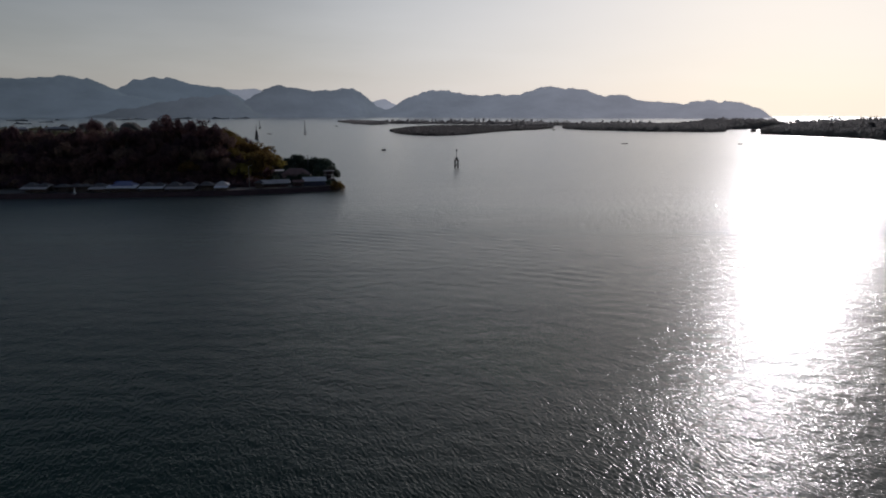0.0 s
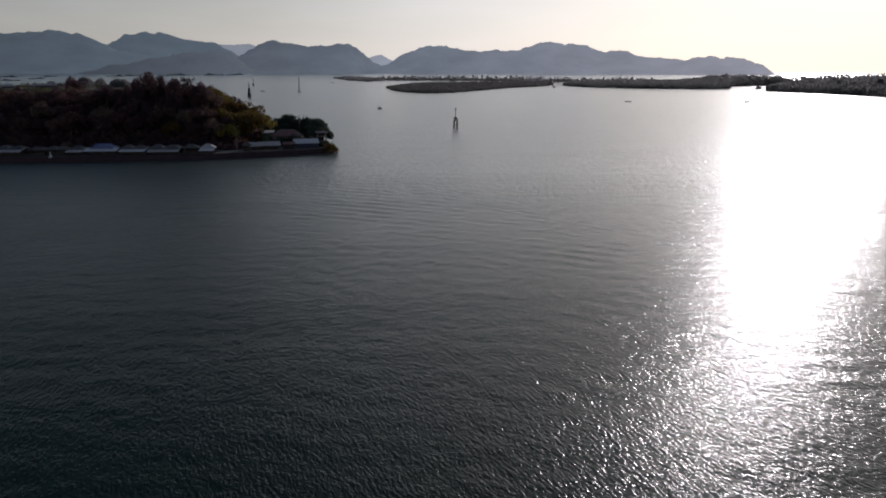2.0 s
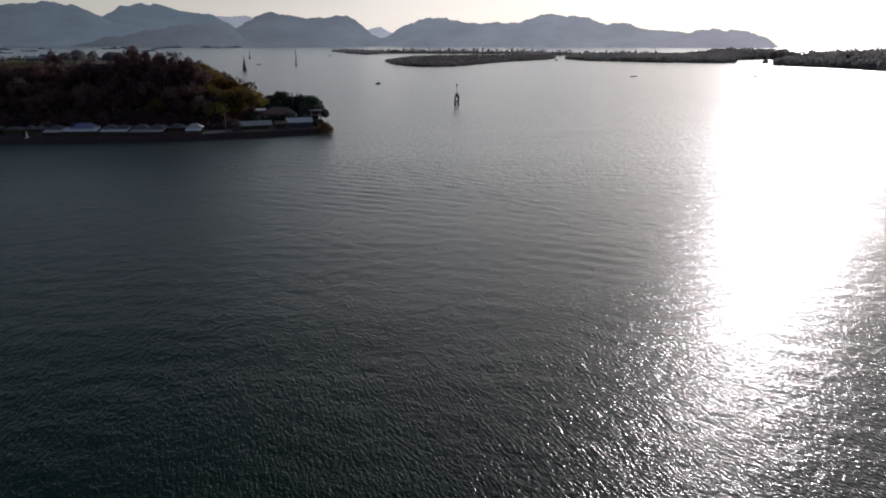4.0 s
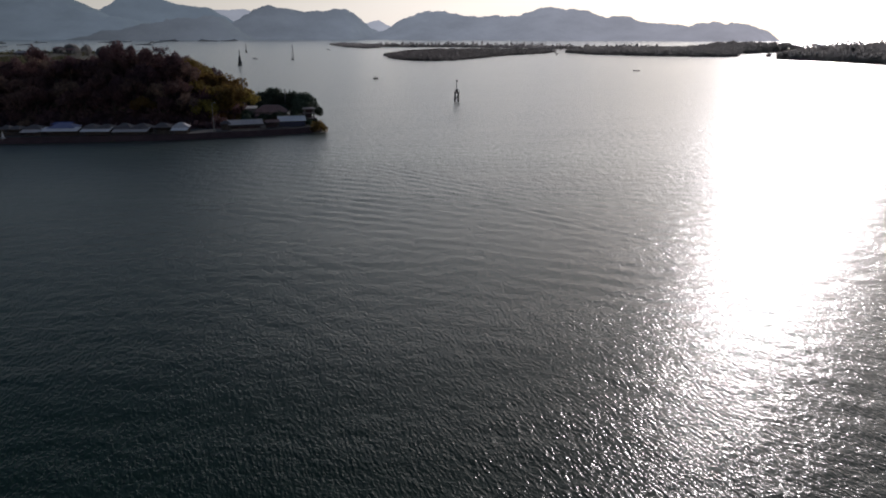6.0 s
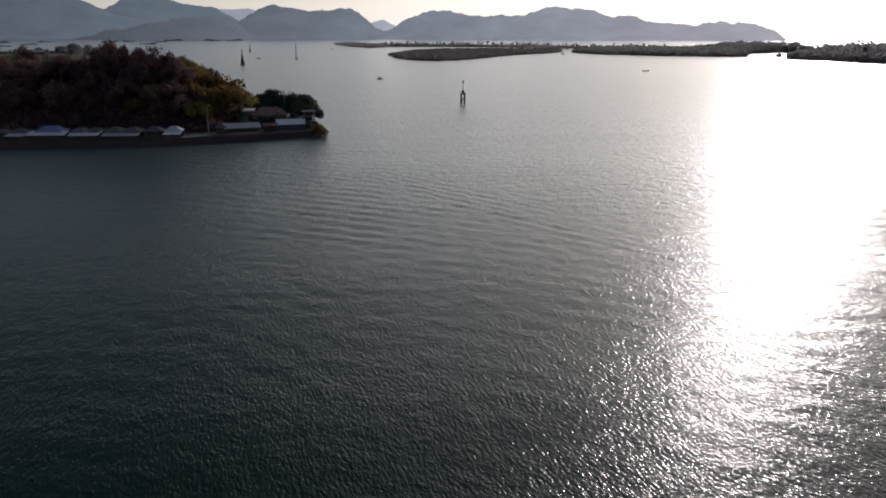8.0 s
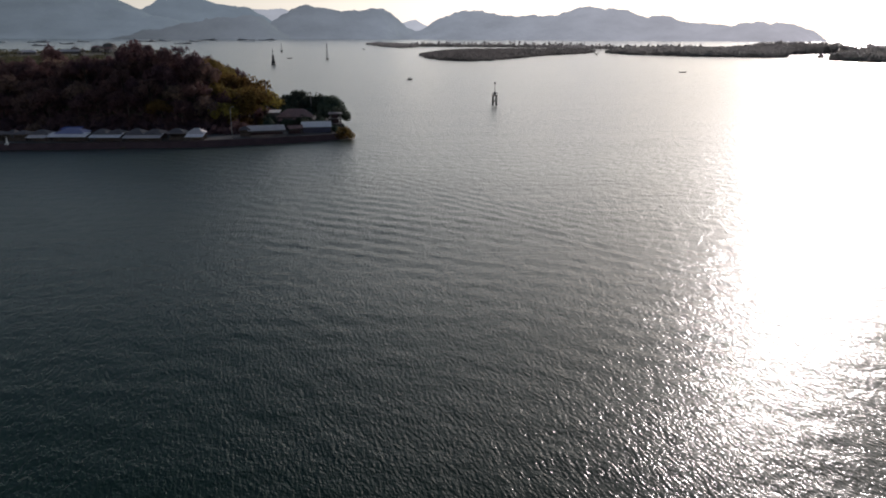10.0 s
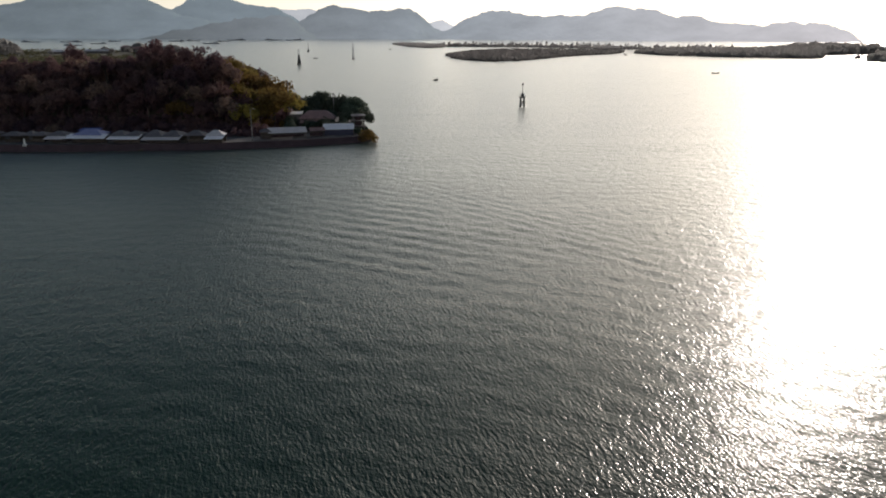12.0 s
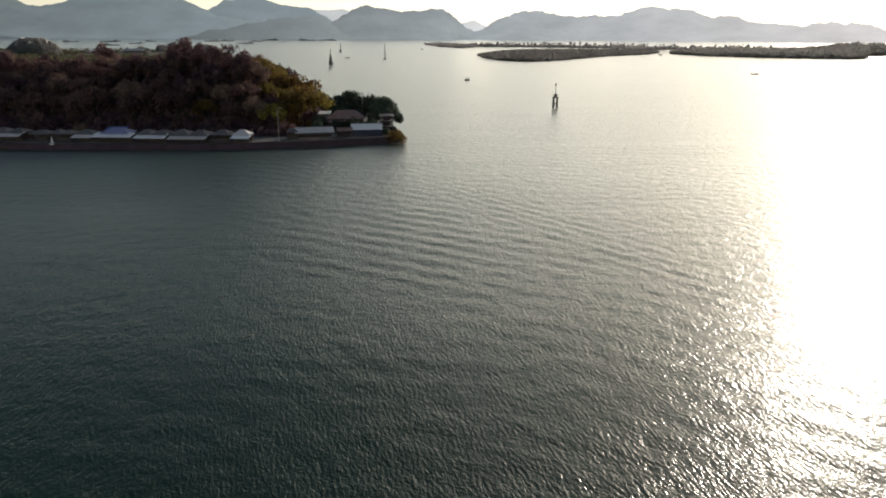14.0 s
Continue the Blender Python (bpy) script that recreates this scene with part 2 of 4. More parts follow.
def water_material():
    m, t, b = shader("sea_water", (0.003, 0.011, 0.008), 0.13)
    b.inputs["Specular IOR Level"].default_value = 0.42
    b.inputs["IOR"].default_value = 1.333
    # the smallest ripples spread part of the gloss widely
    b.inputs["Coat Weight"].default_value, b.inputs["Coat Roughness"].default_value, b.inputs["Coat IOR"].default_value = 0.62, 0.46, 1.333
    co = t.nodes.new("ShaderNodeTexCoord")

    def noise_at(scale, detail, stretch, turn, rough=0.5):
        tn, mp, n = t.nodes.new("ShaderNodeMapping"), t.nodes.new("ShaderNodeMapping"), t.nodes.new("ShaderNodeTexNoise")
        tn.inputs["Rotation"].default_value = (0, 0, radians(turn))
        mp.inputs["Scale"].default_value = stretch
        n.inputs["Scale"].default_value, n.inputs["Detail"].default_value, n.inputs["Roughness"].default_value = scale, detail, rough
        t.links.new(co.outputs["Object"], tn.inputs["Vector"])
        t.links.new(tn.outputs[0], mp.inputs["Vector"])
        t.links.new(mp.outputs[0], n.inputs["Vector"])
        return n.outputs["Fac"]

    def times(a, k):
        return math_node(t, "MULTIPLY", a, k)

    def plus(a, c):
        return math_node(t, "ADD", a, c)

    # short wind waves with finer ripples on them; the longer waves are in the mesh
    h = times(noise_at(1.0, 1.0, (3.8, 1.3, 1), -20, 0.5), 0.098)
    h = plus(h, times(noise_at(1.0, 1.0, (7.0, 3.0, 1), -32, 0.5), 0.032))
    h = plus(h, times(noise_at(1.0, 1.0, (3.0, 4.2, 1), 22, 0.5), 0.038))
    h = plus(h, times(noise_at(1.0, 1.0, (2.2, 0.8, 1), -10, 0.5), 0.040))
    h = plus(h, times(noise_at(1.0, 1.5, (0.62, 0.95, 1), 28, 0.5), 0.052))
    h = plus(h, times(noise_at(1.0, 1.0, (1.1, 0.5, 1), -15, 0.5), 0.058))
    h = plus(h, times(noise_at(0.22, 1, (1, 1.6, 1), -12), 0.10))
    # steeper, longer waves further out, sized to still show from the camera
    spot, reach = t.nodes.new("ShaderNodeSeparateXYZ"), t.nodes.new("ShaderNodeMapRange")
    t.links.new(co.outputs["Object"], spot.inputs[0])
    t.links.new(spot.outputs["Y"], reach.inputs["Value"])
    for k, v in (("From Min", 95), ("From Max", 190), ("To Min", 0.0), ("To Max", 0.20)):
        reach.inputs[k].default_value = v
    h = plus(h, math_node(t, "MULTIPLY", noise_at(1.0, 1.5, (0.45, 0.36, 1), -18, 0.5), reach.outputs[0]))
    # wind lanes: long smoother and rougher streaks across the bay
    lane = noise_at(0.02, 3, (0.45, 2.2, 1), -10, 0.6)
    h = math_node(t, "MULTIPLY", h, plus(times(lane, 1.3), 0.38))
    # roughness falls with distance, set to fit the glitter in the camera's view
    sep, mr = t.nodes.new("ShaderNodeSeparateXYZ"), t.nodes.new("ShaderNodeMapRange")
    t.links.new(co.outputs["Object"], sep.inputs[0])
    t.links.new(sep.outputs["Y"], mr.inputs["Value"])
    for k, v in (("From Min", 100), ("From Max", 420), ("To Min", 0.20), ("To Max", 0.13)):
        mr.inputs[k].default_value = v
    t.links.new(mr.outputs[0], b.inputs["Roughness"])
    # gloss is cut towards the camera, to darken the nearer water in its view
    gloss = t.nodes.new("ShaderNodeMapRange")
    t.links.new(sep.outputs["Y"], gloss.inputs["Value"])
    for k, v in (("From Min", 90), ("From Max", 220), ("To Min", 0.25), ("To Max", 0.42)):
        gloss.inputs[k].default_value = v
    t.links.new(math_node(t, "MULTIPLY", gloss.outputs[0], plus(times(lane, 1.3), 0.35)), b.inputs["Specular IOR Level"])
    # coat sheen grows with distance from the camera, to widen the glow beside the glitter
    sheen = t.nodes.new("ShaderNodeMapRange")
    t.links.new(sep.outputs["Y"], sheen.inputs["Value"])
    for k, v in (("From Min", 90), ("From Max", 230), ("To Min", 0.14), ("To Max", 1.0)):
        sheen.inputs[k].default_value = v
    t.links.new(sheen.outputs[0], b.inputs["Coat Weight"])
    # base colour lightens with distance, standing in for brighter reflected sky
    far_light = t.nodes.new("ShaderNodeMapRange")
    t.links.new(sep.outputs["Y"], far_light.inputs["Value"])
    far_light.inputs["From Min"].default_value, far_light.inputs["From Max"].default_value = 105, 320
    t.links.new(mix_node(t, "MIX", far_light.outputs[0], (0.007, 0.022, 0.014), (0.032, 0.066, 0.046)), b.inputs["Base Color"])
    ripples = bump_to(t, b, h, 1.0)
    t.links.new(ripples.outputs[0], b.inputs["Coat Normal"])
    return m


def far_hills(name, base, dark, haze, glow, x0=-1700, x1=1600, lo=0.37, hi=1.62):
    """Wooded ranges kilometres away; the sunlit air before them is painted in as emission."""
    m, t, b = shader(name, base, 1.0)
    b.inputs["Specular IOR Level"].default_value = 0.0
    n = noise_node(t, 0.02, 5, 0.65)
    t.links.new(ramp_node(t, n.outputs["Fac"], [(0.3, dark), (0.7, base)]).outputs[0], b.inputs["Base Color"])
    # noise in the emitted haze paints light and dark onto the slopes
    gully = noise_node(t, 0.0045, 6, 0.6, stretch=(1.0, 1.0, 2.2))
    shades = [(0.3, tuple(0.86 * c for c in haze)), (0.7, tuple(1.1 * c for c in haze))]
    # the emitted haze is brighter and warmer towards the sun
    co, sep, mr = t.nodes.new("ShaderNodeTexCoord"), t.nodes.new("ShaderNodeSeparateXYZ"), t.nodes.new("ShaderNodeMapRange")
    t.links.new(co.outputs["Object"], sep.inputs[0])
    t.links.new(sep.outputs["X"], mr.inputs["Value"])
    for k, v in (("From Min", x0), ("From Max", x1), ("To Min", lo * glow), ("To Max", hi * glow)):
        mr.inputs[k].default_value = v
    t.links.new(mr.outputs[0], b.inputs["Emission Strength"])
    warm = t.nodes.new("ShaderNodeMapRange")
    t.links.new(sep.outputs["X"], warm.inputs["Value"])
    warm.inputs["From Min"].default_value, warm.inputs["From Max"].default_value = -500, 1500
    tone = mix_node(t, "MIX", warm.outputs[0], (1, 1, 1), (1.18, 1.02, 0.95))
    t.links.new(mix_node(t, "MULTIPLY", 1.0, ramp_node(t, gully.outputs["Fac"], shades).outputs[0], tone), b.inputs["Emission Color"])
    return m


M_WATER = water_material()
# each range emits its own tone and strength of haze
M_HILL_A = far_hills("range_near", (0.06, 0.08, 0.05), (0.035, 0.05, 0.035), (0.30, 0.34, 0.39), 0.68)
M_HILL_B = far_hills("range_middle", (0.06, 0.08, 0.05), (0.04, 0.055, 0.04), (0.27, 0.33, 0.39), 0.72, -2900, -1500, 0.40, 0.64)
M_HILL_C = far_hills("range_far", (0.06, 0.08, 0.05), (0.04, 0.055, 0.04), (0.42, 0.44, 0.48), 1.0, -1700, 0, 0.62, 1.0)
M_SOIL = worn("dark_soil", (0.045, 0.035, 0.025), (0.09, 0.07, 0.05), 0.08, 1.0, bump=0.05)
M_GRASS = worn("dry_grass", (0.04, 0.038, 0.02), (0.085, 0.072, 0.042), 0.05, 1.0, bump=0.08)
M_STONE = worn("sea_stone", (0.036, 0.020, 0.027), (0.066, 0.040, 0.050), 0.5, 0.85, bump=0.04)
M_PAVING = worn("promenade_concrete", (0.07, 0.062, 0.06), (0.14, 0.125, 0.12), 0.2, 0.9)
M_BARK = worn("bark", (0.035, 0.027, 0.022), (0.08, 0.06, 0.05), 1.5, 0.95)
M_LEAF = leafy("broad_leaves", (0.150, 0.088, 0.084), (0.228, 0.136, 0.118), through=0.5)
# yellow-green leaves, made brighter and more golden with backlight in the colour
M_LEAF_SUN_YELLOW = leafy("sun_yellow_green_leaves", (0.17, 0.115, 0.035), (0.27, 0.185, 0.058), through=0.6)
M_LEAF_DARK = leafy("dark_leaves", (0.116, 0.066, 0.074), (0.182, 0.108, 0.116), through=0.5)
M_LEAF_TIP = leafy("deep_green_leaves", (0.050, 0.062, 0.044), (0.092, 0.108, 0.076), through=0.35)
# far leaves paled and greyed: distance haze put into the base colour
M_MANGROVE_HAZE = leafy("hazed_mangrove_leaves", (0.275, 0.262, 0.258), (0.35, 0.332, 0.325), through=0.8, wax=0.35, rough=0.62)
M_SPIT_HAZE = leafy("hazed_spit_leaves", (0.33, 0.315, 0.32), (0.42, 0.40, 0.405), through=0.85, wax=0.35, rough=0.62)
M_SCRUB = leafy("olive_scrub", (0.11, 0.105, 0.06), (0.19, 0.18, 0.10), through=0.5)
M_WHITE = worn("white_paint", (0.66, 0.65, 0.63), (0.80, 0.79, 0.77), 0.4, 0.5, per_object=0.05)
M_TARP_WHITE = worn("white_awning_cloth", (0.66, 0.64, 0.68), (0.82, 0.80, 0.83), 0.5, 0.45, per_object=0.08)
M_BLUE_SHEET = worn("blue_plastic_sheet", (0.02, 0.022, 0.055), (0.04, 0.044, 0.095), 0.6, 0.6)
M_TARP_BLUE = worn("blue_awning_cloth", (0.17, 0.18, 0.34), (0.27, 0.28, 0.46), 0.5, 0.45)
M_TARP_DEEP = worn("deep_blue_tarpaulin", (0.02, 0.03, 0.16), (0.05, 0.06, 0.26), 0.5, 0.5)
M_SHEET = worn("grey_roof_sheet", (0.07, 0.06, 0.064), (0.15, 0.13, 0.135), 0.5, 0.6, 0.1)
M_RUST = worn("rusty_roof_sheet", (0.17, 0.10, 0.095), (0.27, 0.165, 0.155), 0.6, 0.75)
M_WALL = worn("plaster", (0.11, 0.095, 0.09), (0.19, 0.165, 0.155), 0.4, 0.9)
M_TIMBER = worn("weathered_timber", (0.055, 0.042, 0.038), (0.115, 0.092, 0.080), 1.0, 0.85)
M_STEEL = worn("dark_painted_steel", (0.03, 0.03, 0.035), (0.08, 0.07, 0.07), 1.0, 0.55, 0.4)
M_CONCRETE = worn("beacon_concrete", (0.14, 0.13, 0.12), (0.28, 0.26, 0.24), 0.8, 0.9)
M_GALV = worn("galvanised_steel", (0.17, 0.165, 0.165), (0.27, 0.26, 0.26), 1.0, 0.45, 0.6)
M_HULL = worn("dark_hull", (0.03, 0.03, 0.04), (0.08, 0.07, 0.07), 0.8, 0.5)
M_SHEET_PALE = worn("pale_roof_sheet", (0.44, 0.40, 0.41), (0.60, 0.56, 0.57), 0.5, 0.6)
# hulls lightened to bluish grey: distance haze put into the colour
M_VESSEL_HAZE = worn("hull_paint_with_haze", (0.24, 0.25, 0.27), (0.36, 0.37, 0.39), 0.05, 0.7)
M_GLASS_DARK, _t, _b = shader("window_glass", (0.02, 0.025, 0.03), 0.08)


# ---- building helpers ----
def mesh_of(name, verts, faces, material, smooth=False):
    me = bpy.data.meshes.new(name)
    me.from_pydata([tuple(v) for v in verts], [], [tuple(f) for f in faces])
    me.materials.append(material)
    if smooth:
        me.polygons.foreach_set("use_smooth", [True] * len(me.polygons))
    me.update()
    return me


def place(ob, parent):
    ob.parent = parent
    return ob


def part(name, bm, material, parent, label="", smooth=False):
    """Link a bmesh (or a finished mesh) as one mesh object under a thing or a part."""
    if isinstance(bm, bmesh.types.BMesh):
        bmesh.ops.recalc_face_normals(bm, faces=bm.faces)
        me = bpy.data.meshes.new(name)
        bm.to_mesh(me)
        bm.free()
        me.materials.append(material)
        if smooth:
            me.polygons.foreach_set("use_smooth", [True] * len(me.polygons))
    else:
        me = bm
    ob = place(new(name, me), parent)
    if label:
        ob["label"] = label
    return ob


def thing(name, at, turn, label, category, group="", kind=""):
    e = new(name)
    e.matrix_basis = pose(*at, 0, 0, turn)
    e.empty_display_size = 0.5
    return tagged(e, label, category, group, kind)


def box(bm, lo, hi, bevel=0.0):
    c = [(a + b) / 2 for a, b in zip(lo, hi)]
    s = [b - a for a, b in zip(lo, hi)]
    out = bmesh.ops.create_cube(bm, size=1, matrix=Matrix.LocRotScale(c, None, s))
    if bevel:
        edges = list({e for v in out["verts"] for e in v.link_edges})
        bmesh.ops.bevel(bm, geom=edges, offset=bevel, segments=1, affect="EDGES")
    return bm


def rod(bm, a, b, r1, r2=None, sides=8):
    a, b = Vector(a), Vector(b)
    m = Matrix.Translation((a + b) / 2) @ (b - a).to_track_quat("Z", "Y").to_matrix().to_4x4()
    bmesh.ops.create_cone(bm, cap_ends=True, segments=sides, radius1=r1, radius2=r1 if r2 is None else r2, depth=(b - a).length, matrix=m)
    return bm


def bm_box(lo, hi, bevel=0.0):
    return box(bmesh.new(), lo, hi, bevel)


def bm_rod(a, b, r1, r2=None, sides=8):
    return rod(bmesh.new(), a, b, r1, r2, sides)


def slab(corners, thick):
    """A sheet through four corners, with thickness downwards."""
    bm = bmesh.new()
    top = [bm.verts.new(c) for c in corners]
    low = [bm.verts.new((c[0], c[1], c[2] - thick)) for c in corners]
    n = len(corners)
    bm.faces.new(top)
    bm.faces.new(low[::-1])
    for i in range(n):
        bm.faces.new((top[i], low[i], low[(i + 1) % n], top[(i + 1) % n]))
    return bm


def smooth(e0, e1, v):
    k = np.clip((v - e0) / (e1 - e0), 0, 1)
    return k * k * (3 - 2 * k)


def fbm(x, y, scale, octaves=4):
    return noise.fractal((x * scale, y * scale, 3.7), 0.9, 2.1, octaves)


def heightfield(name, xs, ys, height, material, smooth_faces=True):
    verts = [(x, y, height(x, y)) for y in ys for x in xs]
    n = len(xs)
    faces = [(j * n + i, j * n + i + 1, (j + 1) * n + i + 1, (j + 1) * n + i)
             for j in range(len(ys) - 1) for i in range(n - 1)
             if max(verts[j * n + i][2], verts[j * n + i + 1][2], verts[(j + 1) * n + i][2], verts[(j + 1) * n + i + 1][2]) > -2.5]
    return mesh_of(name, verts, faces, material, smooth_faces)


def inside(poly, x, y):
    hit = False
    for (x1, y1), (x2, y2) in zip(poly, poly[1:] + poly[:1]):
        if (y1 > y) != (y2 > y) and x < (x2 - x1) * (y - y1) / (y2 - y1) + x1:
            hit = not hit
    return hit


def edge_distance(poly, x, y):
    best = 1e9
    for (x1, y1), (x2, y2) in zip(poly, poly[1:] + poly[:1]):
        dx, dy = x2 - x1, y2 - y1
        k = min(1, max(0, ((x - x1) * dx + (y - y1) * dy) / (dx * dx + dy * dy)))
        best = min(best, math.hypot(x - x1 - k * dx, y - y1 - k * dy))
    return best


def leaf_cloud(rng, centres, normals, size):
    """Many small bent leaf clumps, each of two triangles, at the given places."""
    n = len(centres)
    u = rng.normal(size=(n, 3))
    u -= (u * normals).sum(1, keepdims=True) * normals * 0.75
    u /= np.linalg.norm(u, axis=1, keepdims=True)
    v = np.cross(normals, u)
    v /= np.linalg.norm(v, axis=1, keepdims=True) + 1e-9
    s = (size * rng.uniform(0.6, 1.35, n))[:, None]
    p = np.stack([centres - u * s * 0.6, centres + v * s * 0.45 - normals * s * 0.15,
                  centres + u * s * 0.6, centres - v * s * 0.45 - normals * s * 0.12], 1).reshape(-1, 3)
    k = np.arange(n) * 4
    return p, np.concatenate([np.stack([k, k + 1, k + 2], 1), np.stack([k, k + 2, k + 3], 1)])


# ---- the sea ----
def sea_mesh():
    """One sheet to the horizon, fine where the camera passes: short random waves and the trains of an old wake."""
    far = [180, 260, 400, 700, 1200, 2200, 4000, 8000, 20000]
    xs = np.array([-v for v in far[::-1]] + list(np.arange(-130, 130.1, 0.6)) + far)
    ys = np.array([-20000, -6000, -2000, -600, -200, -60, 0] + list(np.arange(30, 330.1, 0.6)) + [360, 420, 520, 700, 1000, 1500, 2200, 3200, 4500, 7000, 20000])
    x, y = np.meshgrid(xs, ys)
    z = np.zeros_like(x)
    r = np.random.default_rng(3)
    for k in range(36):
        length = r.uniform(1.9, 5.5)
        a = radians(62) + r.normal() * 0.75
        z += 0.0010 * length ** 0.8 * np.sin(2 * math.pi / length * (x * math.cos(a) + y * math.sin(a)) + r.uniform(0, 6.3))
    slow = sum(np.sin((x * math.cos(q) + y * math.sin(q)) / l + p) for q, l, p in ((0.3, 9.0, 1.0), (1.9, 14.0, 2.2), (2.8, 11.0, 0.4), (1.1, 19.0, 5.0)))
    patch = np.clip(0.65 + 0.2 * slow, 0.25, 1)
    across, along = 0.80 * x + 0.60 * y, 0.80 * y - 0.60 * x

    def train(length, turn, centre, half, height, wobble):
        phase = 2 * math.pi / length * (x * math.sin(radians(turn)) + y * math.cos(radians(turn))) + wobble * slow
        return height * (0.25 + 0.75 * smooth(68, 102, along)) * (0.35 + 0.65 * smooth(-55, -18, x)) * patch * np.exp(-((across - centre) / half) ** 2) * np.cos(phase)
    z += train(4.2, 23, 89, 19, 0.076, 0.09) + train(3.4, 20, 74, 14, 0.016, 0.4) + train(2.1, 68, 138, 15, 0.014, 0.3) + train(3.0, 44, 113, 8, 0.048, 0.10)
    fade = smooth(0, 25, 130 - np.abs(x)) * smooth(0, 15, y - 30) * smooth(0, 60, 330 - y)
    z *= fade
    n, m = len(xs), len(ys)
    i = (np.arange(m - 1)[:, None] * n + np.arange(n - 1)[None, :]).ravel()
    me = bpy.data.meshes.new("water")
    me.vertices.add(n * m)
    me.vertices.foreach_set("co", np.stack([x, y, z], -1).astype(np.float32).ravel())
    me.loops.add(4 * len(i))
    me.loops.foreach_set("vertex_index", np.stack([i, i + 1, i + n + 1, i + n], 1).astype(np.int32).ravel())
    me.polygons.add(len(i))
    me.polygons.foreach_set("loop_start", (np.arange(len(i)) * 4).astype(np.int32))
    me.polygons.foreach_set("use_smooth", np.ones(len(i), dtype=bool))
    me.materials.append(M_WATER)
    me.update(calc_edges=True)
    me.validate()
    return me


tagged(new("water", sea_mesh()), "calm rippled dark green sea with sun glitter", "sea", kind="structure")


# ---- far mountains ----
def ridge_height(peaks, rough, seed):
    def height(x, y):
        total = 0.0
        for px, py, h, rx, ry in peaks:
            d = ((x - px) / rx) ** 2 + ((y - py) / ry) ** 2
            if d < 9:
                total += (h * math.exp(-d ** 1.15)) ** 3.5
        z = total ** (1 / 3.5) if total > 0 else 0.0
        z += min(z, 40) / 40 * 11 * fbm(x + 31 * seed, y * 0.6, 0.012, 4)
        gully = 1 - abs(noise.noise((x * 0.0042 + seed, y * 0.0042, 1.3))) * 2
        z *= 1.0 + rough * gully * 0.35 + rough * 0.45 * fbm(x + seed * 900, y, 0.011, 5)
        z += min(z * 0.05, 3.0) + min(z * 0.12, 9.0) * fbm(x, y + seed * 70, 0.035, 3)
        return z - 12
    return height


def mountains(name, peaks, x0, x1, y0, y1, step, material, label, rough, seed):
    me = heightfield(name, np.arange(x0, x1, step), np.arange(y0, y1, step * 1.5), ridge_height(peaks, rough, seed), material)
    return tagged(new(name, me), label, "mountains", kind="structure")


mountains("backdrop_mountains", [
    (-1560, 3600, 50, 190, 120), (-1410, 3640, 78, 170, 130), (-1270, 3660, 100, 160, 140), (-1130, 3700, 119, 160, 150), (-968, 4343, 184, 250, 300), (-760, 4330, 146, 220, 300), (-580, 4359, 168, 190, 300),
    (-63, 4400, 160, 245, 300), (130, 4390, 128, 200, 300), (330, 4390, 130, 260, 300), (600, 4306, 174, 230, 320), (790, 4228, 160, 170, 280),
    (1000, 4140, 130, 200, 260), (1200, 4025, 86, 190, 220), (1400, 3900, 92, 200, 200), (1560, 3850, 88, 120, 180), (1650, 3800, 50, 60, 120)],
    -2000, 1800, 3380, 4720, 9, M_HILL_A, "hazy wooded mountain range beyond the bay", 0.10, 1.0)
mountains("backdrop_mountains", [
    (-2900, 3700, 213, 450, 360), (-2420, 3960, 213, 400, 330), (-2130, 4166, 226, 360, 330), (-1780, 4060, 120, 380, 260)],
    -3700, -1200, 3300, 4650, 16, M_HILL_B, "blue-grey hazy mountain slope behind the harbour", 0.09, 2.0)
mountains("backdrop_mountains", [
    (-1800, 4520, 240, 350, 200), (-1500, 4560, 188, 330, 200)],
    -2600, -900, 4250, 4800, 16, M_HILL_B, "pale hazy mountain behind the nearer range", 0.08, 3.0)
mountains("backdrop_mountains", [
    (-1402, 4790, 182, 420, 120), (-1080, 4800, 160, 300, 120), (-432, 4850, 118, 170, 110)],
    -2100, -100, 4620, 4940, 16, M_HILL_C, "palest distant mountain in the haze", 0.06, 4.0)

# ---- the wooded headland ----
SHORE = [(-520, 240.5), (-300, 244.5), (-158, 245), (-120, 249), (-80, 256.3), (-60, 264.5), (-48, 271), (-43, 274.5), (-40.5, 278.5), (-41, 285), (-45, 293)]
BACK = [(-45, 293), (-50, 312), (-60, 340), (-80, 370), (-110, 400), (-160, 440), (-240, 500), (-520, 520)]
HEADLAND = SHORE + BACK[1:]


def hill_height(x, y):
    rise = smooth(-75, -98, x) * smooth(272, 304, y) * (1 - 0.8 * smooth(310, 352, y))
    return 1.3 + (13.6 - 2.8 * float(smooth(-122, -142, x))) * float(rise) + 0.35 * fbm(x, y, 0.06, 3)


def headland_height(x, y):
    if not inside(HEADLAND, x, y):
        return -3.0
    return hill_height(x, y) if edge_distance(HEADLAND, x, y) > 2.5 else 1.2


tagged(new("ground", heightfield("ground", np.arange(-522, -30, 3.0), np.arange(244, 522, 3.0), headland_height, M_SOIL)),
       "dry brown soil of the wooded headland", "ground", kind="structure")


def offset_line(line, d):
    out = []
    for i, p in enumerate(line):
        a, b = Vector(line[max(0, i - 1)]), Vector(line[min(len(line) - 1, i + 1)])
        t = (b - a).normalized()
        out.append((p[0] + t.y * d, p[1] - t.x * d))
    return out


